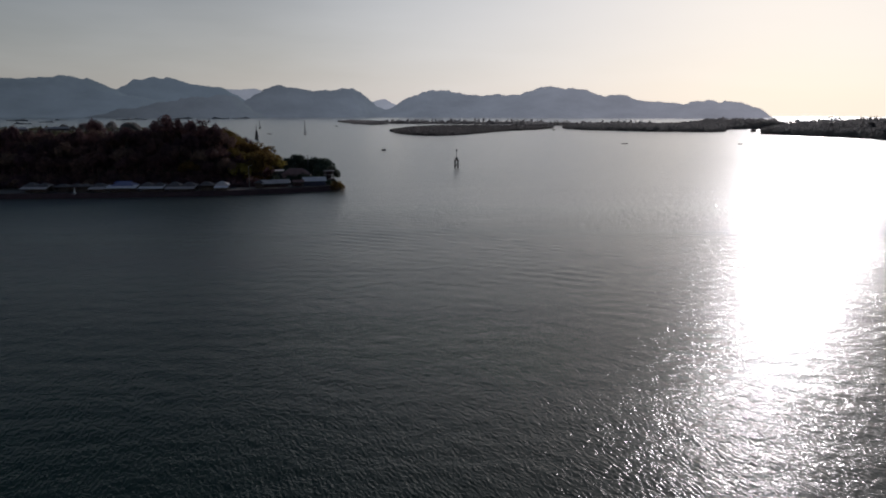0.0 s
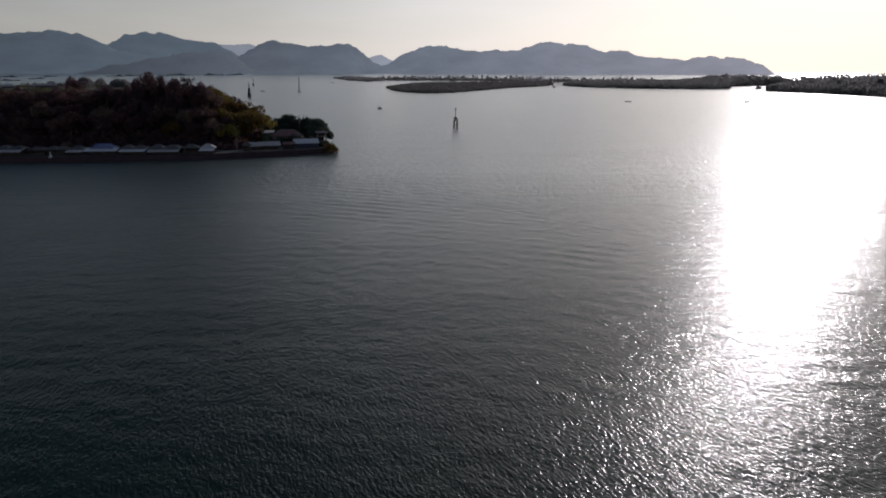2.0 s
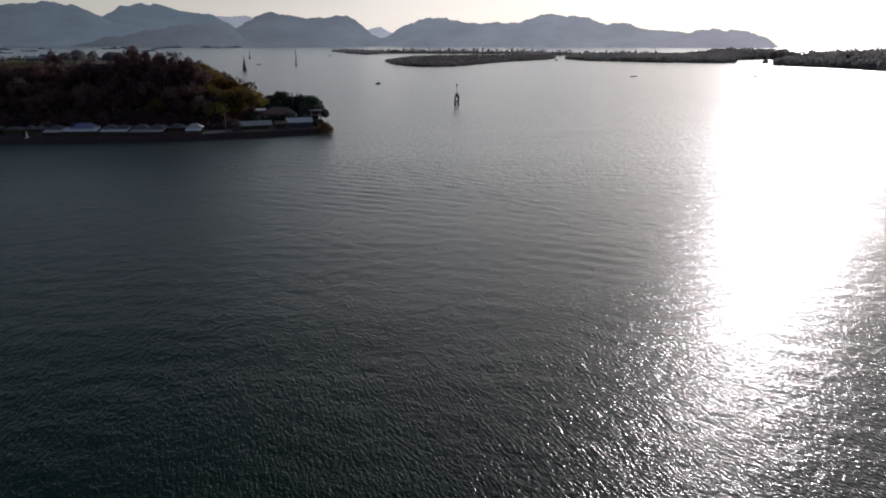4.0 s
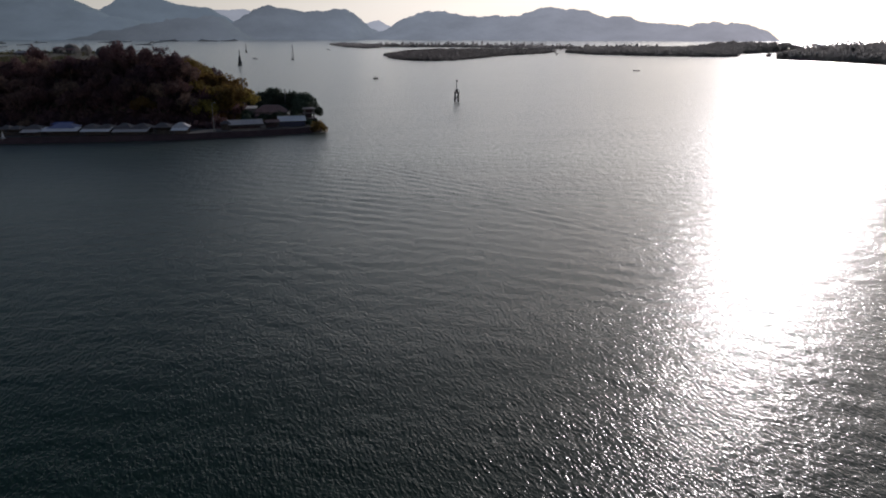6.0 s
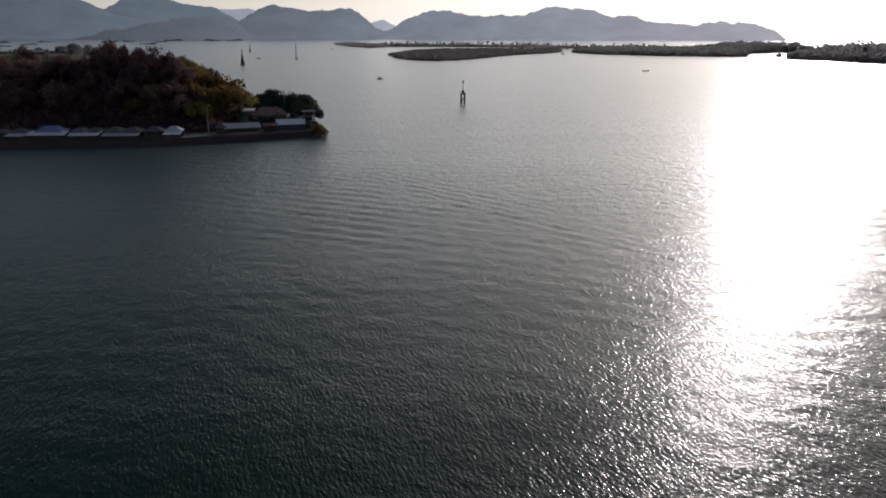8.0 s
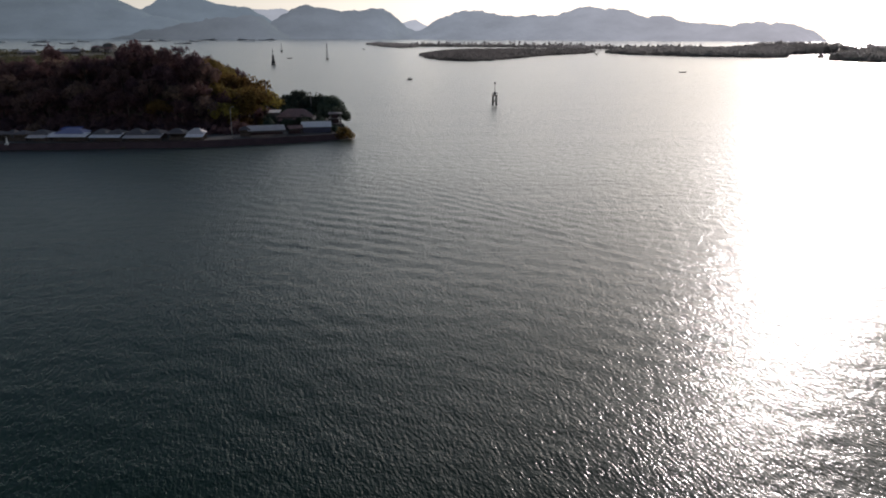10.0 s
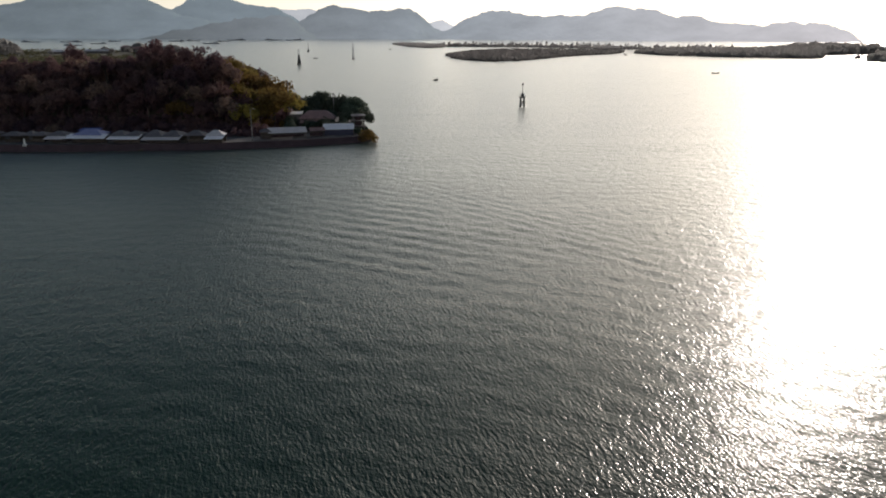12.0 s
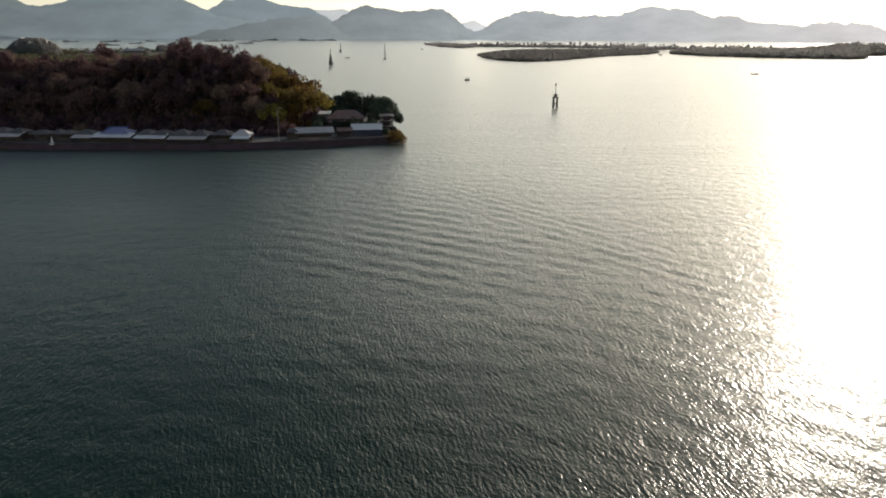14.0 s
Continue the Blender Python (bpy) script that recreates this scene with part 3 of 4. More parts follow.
def densify(line, step):
    out = []
    for a, b in zip(line, line[1:]):
        n = max(1, round(math.dist(a, b) / step))
        out += [(a[0] + (b[0] - a[0]) * i / n, a[1] + (b[1] - a[1]) * i / n) for i in range(n)]
    return out + [line[-1]]


def sweep(line, profile):
    """A band swept along a line; profile: (outward distance, height) in order."""
    rows = [offset_line(line, d) for d, _ in profile]
    n, k = len(line), len(profile)
    verts = [(rows[j][i][0], rows[j][i][1], profile[j][1]) for i in range(n) for j in range(k)]
    faces = [(i * k + j, (i + 1) * k + j, (i + 1) * k + j + 1, i * k + j + 1) for i in range(n - 1) for j in range(k - 1)]
    return verts, faces


wall_line = densify(SHORE + BACK[1:4], 3.0)
v, f = sweep(wall_line, [(-3.2, 0.6), (-3.2, 1.45), (-0.5, 1.45), (-0.5, 1.85), (0.05, 1.85), (0.05, 1.65), (-0.05, 1.6), (0.8, -1.5)])
tagged(new("sea_wall", mesh_of("sea_wall", v, f, M_STONE)), "dark battered stone sea wall with a coping", "sea wall", kind="structure")
v, f = sweep(wall_line, [(-14.5, 0.8), (-14.5, 1.5), (-3.25, 1.5), (-3.25, 0.8)])
tagged(new("pavement", mesh_of("pavement", v, f, M_PAVING)), "worn concrete promenade behind the sea wall", "promenade", kind="structure")

# ---- the low coast behind ----
PLAIN = [(-240, 470), (-320, 640), (-390, 840), (-430, 1010), (-480, 1160), (-560, 1225), (-660, 1215), (-780, 1190), (-900, 1150), (-1100, 1080), (-1500, 950), (-1500, 470)]
tagged(new("ground", heightfield("ground", np.arange(-1510, -220, 15.0), np.arange(460, 1350, 15.0),
       lambda x, y: 2.6 + 0.5 * fbm(x, y, 0.02, 3) if inside(PLAIN, x, y) else -3.0, M_GRASS)),
       "flat dry grass plain behind the headland", "ground", kind="structure")


# ---- trees ----
def limb_mesh(rng, height, lean, spread):
    bm = bmesh.new()
    top = Vector((lean[0], lean[1], height))
    mid = Vector((lean[0] * 0.35, lean[1] * 0.35, height * 0.5))
    rod(bm, (0, 0, -0.5), mid, 0.32, 0.22, 7)
    rod(bm, mid, top, 0.22, 0.08, 6)
    for k in range(6):
        a = 2 * math.pi * k / 6 + rng.uniform(-0.4, 0.4)
        s = mid.lerp(top, rng.uniform(0.0, 0.7))
        rod(bm, s, s + Vector((math.cos(a) * spread * 0.6, math.sin(a) * spread * 0.6, rng.uniform(1.0, 2.6))), 0.12, 0.04, 5)
    return bm


def crown_mesh(rng, height, radius, depth, lobes, clumps, size, lean, material):
    pts, nrm = [], []
    for k in range(lobes):
        a = rng.uniform(0, 2 * math.pi)
        rr = radius * math.sqrt(rng.uniform(0.0, 0.75))
        c = np.array([math.cos(a) * rr + lean[0], math.sin(a) * rr + lean[1], height - depth * (0.25 + 0.6 * (rr / radius) ** 1.5 * rng.uniform(0.5, 1.2))])
        r = np.array([radius * rng.uniform(0.32, 0.52), radius * rng.uniform(0.32, 0.52), depth * rng.uniform(0.22, 0.36)])
        n = clumps // lobes
        d = rng.normal(size=(n, 3))
        d /= np.linalg.norm(d, axis=1, keepdims=True)
        pts.append(c + d * r * rng.uniform(0.7, 1.12, (n, 1)))
        nrm.append(d)
    p, f = leaf_cloud(rng, np.concatenate(pts), np.concatenate(nrm), size)
    return mesh_of("crown", p, f, material)


def tree(seed, height, radius, depth, lobes, clumps, size, leaf, label, group, category="tree"):
    rng = np.random.default_rng(seed)
    lean = rng.uniform(-0.8, 0.8, 2)
    e = thing("tree", (0, 0, -500), 0, label, category, group)
    part("trunk", limb_mesh(rng, height * 0.85, lean, radius), M_BARK, e, "rough grey-brown trunk and limbs")
    part("crown", crown_mesh(rng, height, radius, depth, lobes, clumps, size, lean, leaf), M_LEAF, e)
    return e


def plant_all(kinds, spots, rng):
    """The first spot of each kind takes the tree itself, the rest take copies."""
    used = set()
    for x, y, z, k, s in spots:
        m = pose(x, y, z, 0, 0, rng.uniform(0, 360))
        ob = kinds[k]
        if k in used:
            ob = copy_thing(kinds[k], m)
        used.add(k)
        ob.matrix_basis = m @ Matrix.Diagonal((s, s, s * rng.uniform(0.9, 1.12), 1))


W_LABEL = "broad-leaved tree with a dense dark crown on the headland"
wood = [tree(11 + k, 10.5, 4.6, 6.2, 11, 1150, 0.62, M_LEAF, W_LABEL, "trees on the headland") for k in range(3)]
wood += [tree(21 + k, 12.0, 4.0, 7.0, 10, 1050, 0.58, M_LEAF_DARK, "tall dark-leaved tree on the headland", "trees on the headland") for k in range(2)]
wood += [tree(31 + k, 10.0, 5.0, 6.0, 12, 1150, 0.62, M_LEAF_SUN_YELLOW, "yellow-green tree on the headland, backlight in its leaf colour", "trees on the headland") for k in range(2)]

rng = np.random.default_rng(5)
spots = []
for j, y in enumerate(np.arange(281, 336, 6.6)):
    for x in np.arange(-262, -78, 7.0):
        px, py = x + 3.5 * (j % 2) + rng.uniform(-2, 2), y + rng.uniform(-2, 2)
        if px > -78 - 0.2 * max(0, py - 300) or (j > 4 and rng.uniform() < 0.08):
            continue
        kind = int(rng.choice(7, p=[.24, .24, .22, .14, .14, .01, .01]))
        # trees on the sunward edge get the golden leaves: a painted sunlit rim
        if px > (-97 if py > 303 else -90 if py > 288 else -81) and rng.uniform() < (0.8 if px > -90 else 0.55):
            kind = int(rng.choice([5, 6]))
        spots.append((px, py, hill_height(px, py) - 0.4, kind, rng.uniform(0.80, 1.05)))
# single trees that stand out from the rest
spots += [(-74.5, 292, 2.0, 5, 1.25), (-80, 294, 2.4, 6, 1.3), (-72.5, 299, 2.2, 6, 1.1), (-78, 303, 3.0, 5, 1.3), (-154, 318, 14, 3, 1.0), (-116, 304, 13.5, 4, 1.18),
          (-126, 318, 12.0, 0, 1.0)]
plant_all(wood, spots, np.random.default_rng(8))

tip = [tree(41 + k, 7.3, 4.4, 5.4, 16, 3200, 0.5, M_LEAF_TIP, "low spreading dark tree at the headland's tip", "trees at the tip") for k in range(2)]
plant_all(tip, [(-69, 312, 1.3, 0, 1.25), (-64, 316, 1.3, 1, 1.3), (-57, 309, 1.3, 0, 1.2), (-52, 306, 1.3, 1, 1.15), (-47.5, 298, 1.3, 0, 0.8),
                (-58, 302, 1.3, 1, 0.8), (-52, 298, 1.3, 0, 0.75), (-63, 300, 1.3, 1, 0.7), (-66, 306, 1.3, 0, 0.8)], np.random.default_rng(9))


def airy_tree(at, seed, height):
    """A thin tree with bare forked limbs and a few tufts of leaves."""
    r = np.random.default_rng(seed)
    e = thing("tree", at, 0, "thin sparse tree with bare limbs above the wood", "tree", "trees on the headland")
    b = bmesh.new()
    rod(b, (0, 0, -0.5), (0.3, 0, height * 0.72), 0.24, 0.14, 7)
    tips = []
    for k in range(9):
        a, s = 2.4 * k, Vector((0.3, 0, height * (0.58 + 0.016 * k)))
        q = s + Vector((math.cos(a) * r.uniform(0.9, 2.0), math.sin(a) * r.uniform(0.9, 2.0), height * r.uniform(0.12, 0.22)))
        rod(b, s, q, 0.10, 0.06, 5)
        for j in range(2):
            w = q + Vector((r.normal() * 0.9, r.normal() * 0.9, r.uniform(0.5, 1.3)))
            rod(b, q, w, 0.06, 0.03, 4)
            tips.append(w)
    part("trunk", b, M_BARK, e, "thin trunk with bare forked limbs")
    c = np.concatenate([np.array(w) + r.normal(size=(16, 3)) * 0.38 for w in tips])
    d = r.normal(size=c.shape)
    d /= np.linalg.norm(d, axis=1, keepdims=True)
    p, f = leaf_cloud(r, c, d, 0.4)
    part("crown", mesh_of("crown", p, f, M_LEAF_DARK), M_LEAF_DARK, e, "sparse tufts of dark leaves")
    return e


airy_tree((-101.3, 302, hill_height(-101.3, 302)), 71, 27.0 - hill_height(-101.3, 302))


def bush(at, seed, radius, leaf, label):
    r = np.random.default_rng(seed)
    e = thing("bush", at, 0, label, "bush", "bushes on the shore")
    b = bmesh.new()
    for k in range(7):
        a = 2 * math.pi * k / 7
        rod(b, (0, 0, -0.6), (math.cos(a) * radius * 0.5, math.sin(a) * radius * 0.5, radius * 0.9), 0.07, 0.03, 5)
    part("stem", b, M_BARK, e)
    part("crown", crown_mesh(r, radius * 1.5, radius * 0.9, radius * 1.6, 10, 1100, 0.4, (0, 0), leaf), leaf, e)
    return e


def undergrowth(seed):
    r = np.random.default_rng(seed)
    pts, nrm = [], []
    while len(pts) < 20000:
        x, y = r.uniform(-275, -62), r.uniform(268, 345)
        if x > -74 + 0.1 * (300 - y) or y < 270 + 0.12 * (x + 90):
            continue
        h = 1.2 + 1.6 * abs(fbm(x, y, 0.12, 3)) + 2.8 * float(smooth(296, 314, y))
        pts.append((x, y, hill_height(x, y) + h * r.uniform(0.1, 1.0)))
        nrm.append((r.normal() * 0.6, r.normal() * 0.6 - 0.6, 0.8))
    nrm = np.array(nrm)
    nrm /= np.linalg.norm(nrm, axis=1, keepdims=True)
    p, f = leaf_cloud(r, np.array(pts), nrm, 1.8)
    return tagged(new("undergrowth", mesh_of("undergrowth", p, f, M_LEAF_DARK)), "thick dark scrub under the headland trees", "undergrowth", kind="stuff")


undergrowth(57)
bush((-40.9, 274.7, -0.3), 51, 2.9, M_LEAF_SUN_YELLOW, "round yellow-green bush overhanging the sea wall")
for k, x in enumerate(np.arange(-176, -72, 4.6)):
    y = 268.5 + 0.11 * (x + 150) + 1.6 * math.sin(k * 2.7)
    bush((x, y, 1.2), 60 + k, 2.5 + 0.6 * math.sin(k * 2.1), M_LEAF_DARK if k % 3 else M_LEAF, "dusty dark bush at the foot of the wooded slope")
for k, x in enumerate(np.arange(-180, -80, 5.5)):
    bush((x, 275.5 + 0.10 * (x + 150) + 1.5 * math.sin(k * 1.9), 1.2), 130 + k, 3.6 + 0.5 * math.sin(k * 2.9), M_LEAF if k % 3 else M_LEAF_DARK, "tall dark bush below the wooded slope")
for k, (x, y, q) in enumerate([(-75, 287, 3.0), (-70, 289, 2.6), (-78, 283, 2.8), (-55, 284, 2.9), (-51, 287, 2.8), (-58, 286.5, 2.8), (-66, 285, 2.9), (-62, 288, 2.8), (-69, 291, 3.0), (-57, 291, 3.0), (-45, 281, 1.6), (-45, 287, 1.8), (-48, 291, 2.4), (-52, 292, 2.6)]):
    bush((x, y, 1.2), 90 + k, q, M_LEAF_SUN_YELLOW if k < 3 else M_LEAF_TIP, "yellow-green bush beside the tall trees" if k < 3 else "dark bush among the buildings of the tip")


# ---- islands and low shores ----
def low_island(poly, ground_label, woods_label, canopy, step, size, seed, leaf=M_MANGROVE_HAZE, hump=None):
    xs, ys = [p[0] for p in poly], [p[1] for p in poly]
    r = np.random.default_rng(seed)
    bm = bmesh.new()
    outline = densify(poly + poly[:1], 14)[:-1]
    outline = [(x + 5 * fbm(x, y, 0.03, 3), y + 14 * fbm(x + 99, y, 0.03, 3)) for x, y in outline]
    top = [bm.verts.new((x, y, 0.35)) for x, y in outline]
    low = [bm.verts.new((x, y, -1.0)) for x, y in outline]
    bm.faces.new(top)
    for i in range(len(top)):
        bm.faces.new((top[i], low[i], low[(i + 1) % len(top)], top[(i + 1) % len(top)]))
    bmesh.ops.triangulate(bm, faces=[g for g in bm.faces if len(g.verts) > 4])
    me = bpy.data.meshes.new("island_ground")
    bm.to_mesh(me)
    bm.free()
    me.materials.append(M_SOIL)
    tagged(new("ground", me), ground_label, "ground", kind="structure")
    pts, nrm = [], []
    n = int((max(xs) - min(xs)) * (max(ys) - min(ys)) / step ** 2)
    for x, y in zip(r.uniform(min(xs), max(xs), n), r.uniform(min(ys), max(ys), n)):
        if not inside(outline, x, y):
            continue
        d = edge_distance(poly, x, y)
        h = canopy * (hump(x, y) if hump else 1.0) * (0.78 + 0.3 * fbm(x, y, 0.06, 4))
        h *= 0.6 + 0.4 * min(1, d / 25)
        if d < 14:
            for z in np.arange(0.5, h, size * 0.55):
                pts.append((x + r.uniform(-1, 1), y + r.uniform(-1, 1), z))
                nrm.append((r.normal() * 0.5, -1, 0.5))
        pts += [(x, y, h), (x, y, h - size * 0.5), (x + r.uniform(-2, 2), y + r.uniform(-2, 2), h * r.uniform(0.1, 0.8))]
        nrm += [(r.normal() * 0.6, r.normal() * 0.6 - 0.3, 1), (r.normal(), r.normal() - 0.8, 0.5), (r.normal() * 0.5, -1, 0.4)]
    nrm = np.array(nrm)
    nrm /= np.linalg.norm(nrm, axis=1, keepdims=True)
    p, f = leaf_cloud(r, np.array(pts), nrm, size)
    return tagged(new("mangrove_woods", mesh_of("mangrove_woods", p, f, leaf)), woods_label, "woods", kind="stuff")


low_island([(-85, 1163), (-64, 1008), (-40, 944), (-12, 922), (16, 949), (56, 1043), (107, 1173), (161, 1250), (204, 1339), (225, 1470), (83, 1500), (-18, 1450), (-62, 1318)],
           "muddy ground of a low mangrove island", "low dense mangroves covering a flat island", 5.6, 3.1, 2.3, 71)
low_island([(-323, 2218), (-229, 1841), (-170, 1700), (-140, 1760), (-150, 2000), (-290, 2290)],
           "muddy end of a far mangrove spit", "low mangroves on a far spit", 6.5, 5.0, 4.2, 72, M_SPIT_HAZE)
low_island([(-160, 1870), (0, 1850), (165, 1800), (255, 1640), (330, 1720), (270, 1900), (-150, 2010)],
           "muddy far spit between the islands", "low mangroves along a far spit", 5.0, 5.0, 4.2, 73, M_SPIT_HAZE)
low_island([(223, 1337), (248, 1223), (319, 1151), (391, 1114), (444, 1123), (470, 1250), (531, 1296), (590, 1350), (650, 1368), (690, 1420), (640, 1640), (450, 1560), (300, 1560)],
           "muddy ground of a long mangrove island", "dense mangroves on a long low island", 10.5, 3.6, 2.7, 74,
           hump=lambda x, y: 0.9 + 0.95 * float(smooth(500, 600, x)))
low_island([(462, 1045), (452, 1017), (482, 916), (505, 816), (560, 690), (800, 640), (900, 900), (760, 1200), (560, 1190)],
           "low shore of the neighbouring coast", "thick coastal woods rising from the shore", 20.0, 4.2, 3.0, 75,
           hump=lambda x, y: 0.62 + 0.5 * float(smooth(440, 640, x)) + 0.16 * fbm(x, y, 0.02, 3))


# ---- stalls along the sea wall ----
def posts(e, xs, ys, z0, z1, r=0.07):
    for x in xs:
        for y in ys:
            part("post", bm_rod((x, y, z0), (x, y, z1), r, r, 6), M_TIMBER, e)


def hip_roof(x0, x1, y0, y1, eave, ridge, cut):
    """A closed hip roof shell; cut: how far the ridge stops short of the ends."""
    bm = bmesh.new()
    ym = (y0 + y1) / 2
    c = [bm.verts.new(p) for p in ((x0, y0, eave), (x1, y0, eave), (x1, y1, eave), (x0, y1, eave))]
    lo = [bm.verts.new(p) for p in ((x0, y0, eave - 0.12), (x1, y0, eave - 0.12), (x1, y1, eave - 0.12), (x0, y1, eave - 0.12))]
    a, b = bm.verts.new((x0 + cut, ym, ridge)), bm.verts.new((x1 - cut + 0.01, ym, ridge))
    for f in ((c[0], c[1], b, a), (c[2], c[3], a, b), (c[1], c[2], b), (c[3], c[0], a), lo[::-1]):
        bm.faces.new(f)
    for i in range(4):
        bm.faces.new((c[i], lo[i], lo[(i + 1) % 4], c[(i + 1) % 4]))
    return bm


def ribs(e, x0, x1, y0, z0, y1, z1, step, material):
    """Raised seams of a sheet roof, from eave to ridge."""
    for x in np.arange(x0 + step / 2, x1, step):
        part("seam", bm_rod((x, y0, z0 + 0.03), (x, y1, z1 + 0.03), 0.035, 0.035, 4), material, e)


def food_stall(at, turn, width, depth, eave, ridge, roof, awning, label, peaks=1, span=1.0):
    """An open stall: timber posts, low counter, back wall, one or more hip roofs and a front awning."""
    e = thing("food_stall", at, turn, label, "stall", "stalls on the sea wall")
    hw = width / 2
    posts(e, np.linspace(-hw + 0.2, hw - 0.2, max(2, round(width / 3) + 1)), (0.3, depth - 0.3), 0, eave)
    part("back_wall", bm_box((-hw + 0.15, depth - 0.25, 0), (hw - 0.15, depth - 0.1, eave - 0.3), 0.02), M_TIMBER, e)
    part("counter", bm_box((-hw + 0.5, 1.2, 0), (hw - 0.5, 1.8, 0.95), 0.03), M_TIMBER, e)
    part("bench", bm_box((-hw + 0.6, 0.5, 0.38), (hw - 0.6, 0.85, 0.46), 0.02), M_TIMBER, e)
    w = width * span / peaks
    for k in range(peaks):
        x0 = -hw * span + k * w
        part("roof", hip_roof(x0 - 0.15, x0 + w + 0.1, 0.0, depth + 0.3, eave, ridge - 0.15 * (k % 2), min(w, depth) * 0.42), roof, e)
    if awning:
        front = slab([(-hw - 0.3, -1.5, eave - 0.8), (hw - 0.1, -1.5, eave - 0.8), (hw + 0.5, 1.1, eave + 0.18), (-hw + 0.4, 1.1, eave + 0.18)], 0.05)
        part("awning", front, awning, e, "pale cloth front awning")
        for x in (-hw + 0.1, 0, hw - 0.1):
            part("strut", bm_rod((x, 0.3, eave - 1.3), (x, -1.4, eave - 0.8), 0.03, 0.03, 5), M_STEEL, e)
    return e


G = 1.48
food_stall((-145.5, 251.9, G), 3, 9.0, 5.5, 2.3, 3.45, M_SHEET, M_SHEET_PALE, "grey twin-roofed stall with a pale awning", 2)
food_stall((-137.0, 253.0, G), 4, 5.5, 5.0, 2.0, 2.86, M_SHEET, None, "small open stall with a grey hip roof")
food_stall((-130.6, 253.4, G), 4, 6.0, 5.0, 2.1, 3.04, M_SHEET, None, "small open stall with twin grey roofs", 2)
food_stall((-124.2, 254.0, G), 4, 5.2, 5.0, 2.1, 3.11, M_SHEET, M_SHEET_PALE, "small grey-roofed stall with a pale awning")
blue_stall = food_stall((-115.4, 254.2, G), 5, 10.6, 6.0, 2.4, 3.62, M_TARP_BLUE, M_TARP_WHITE, "wide stall with a blue roof and white awning", span=0.72)
part("rear_tarp", slab([(-4.6, 4.4, 2.95), (1.2, 4.4, 2.95), (1.6, 7.0, 3.45), (-4.0, 7.0, 3.45)], 0.05), M_TARP_DEEP, blue_stall, "deep blue tarpaulin behind the ridge")
food_stall((-105.2, 255.2, G), 6, 8.4, 6.0, 2.2, 3.28, M_SHEET, M_TARP_WHITE, "grey double-roofed stall with a narrow white awning", 2)
food_stall((-95.2, 256.4, G), 7, 10.2, 6.5, 2.0, 3.37, M_SHEET, M_SHEET_PALE, "wide grey-roofed stall with a grey awning", 2)
food_stall((-86.5, 257.6, G), 8, 5.2, 5.0, 2.2, 3.35, M_SHEET, None, "small grey stall with a pointed roof")
food_stall((-80.9, 258.2, G), 9, 4.8, 4.6, 2.2, 3.42, M_SHEET_PALE, M_TARP_WHITE, "pale tent stall with a pointed roof and white awning")


def long_shed(at, turn, length, depth, low, high, label, roof):
    """An open shed with a low gable roof of sheets on posts."""
    e = thing("open_shed", at, turn, label, "shed", "sheds near the tip")
    h = length / 2
    posts(e, np.linspace(-h + 0.2, h - 0.2, max(3, round(length / 2.6) + 1)), (0.2, depth - 0.2), 0, low)
    m = depth * 0.5
    part("roof_sheet", slab([(-h - 0.3, -0.5, low), (h + 0.3, -0.5, low), (h + 0.3, m, high), (-h - 0.3, m, high)], 0.06), roof, e)
    part("roof_sheet", slab([(-h - 0.3, m, high), (h + 0.3, m, high), (h + 0.3, depth + 0.5, low), (-h - 0.3, depth + 0.5, low)], 0.06), roof, e)
    ribs(e, -h, h, -0.5, low, m, high, 0.9, roof)
    part("ridge_cap", bm_rod((-h - 0.3, m, high + 0.04), (h + 0.3, m, high + 0.04), 0.1, 0.1, 6), roof, e)
    part("low_wall", bm_box((-h + 0.1, depth - 0.4, 0), (h - 0.1, depth - 0.2, 1.0), 0.02), M_STONE, e)
    return e


long_shed((-63.4, 269.0, G - 0.35), 22, 10.5, 5.0, 2.2, 3.3, "long open shed with a pale sheet roof", M_SHEET_PALE)
tip_shed = long_shed((-50.3, 277.8, G), 16, 8.6, 4.2, 1.9, 3.2, "open shed with a pale roof and blue plastic side", M_TARP_WHITE)
part("side_sheet", slab([(-4.2, 0.05, 1.85), (4.2, 0.05, 1.85), (4.2, 0.0, 1.8), (-4.2, 0.0, 1.8)], 1.7), M_BLUE_SHEET, tip_shed, "blue plastic sheet hung between posts")
long_shed((-55.8, 273.8, G), 24, 4.0, 3.0, 1.9, 2.6, "small brown-roofed shed between two pale ones", M_RUST)
food_stall((-69.2, 266.6, G), 15, 3.2, 3.2, 2.2, 3.06, M_SHEET, None, "small grey kiosk beside the promenade")


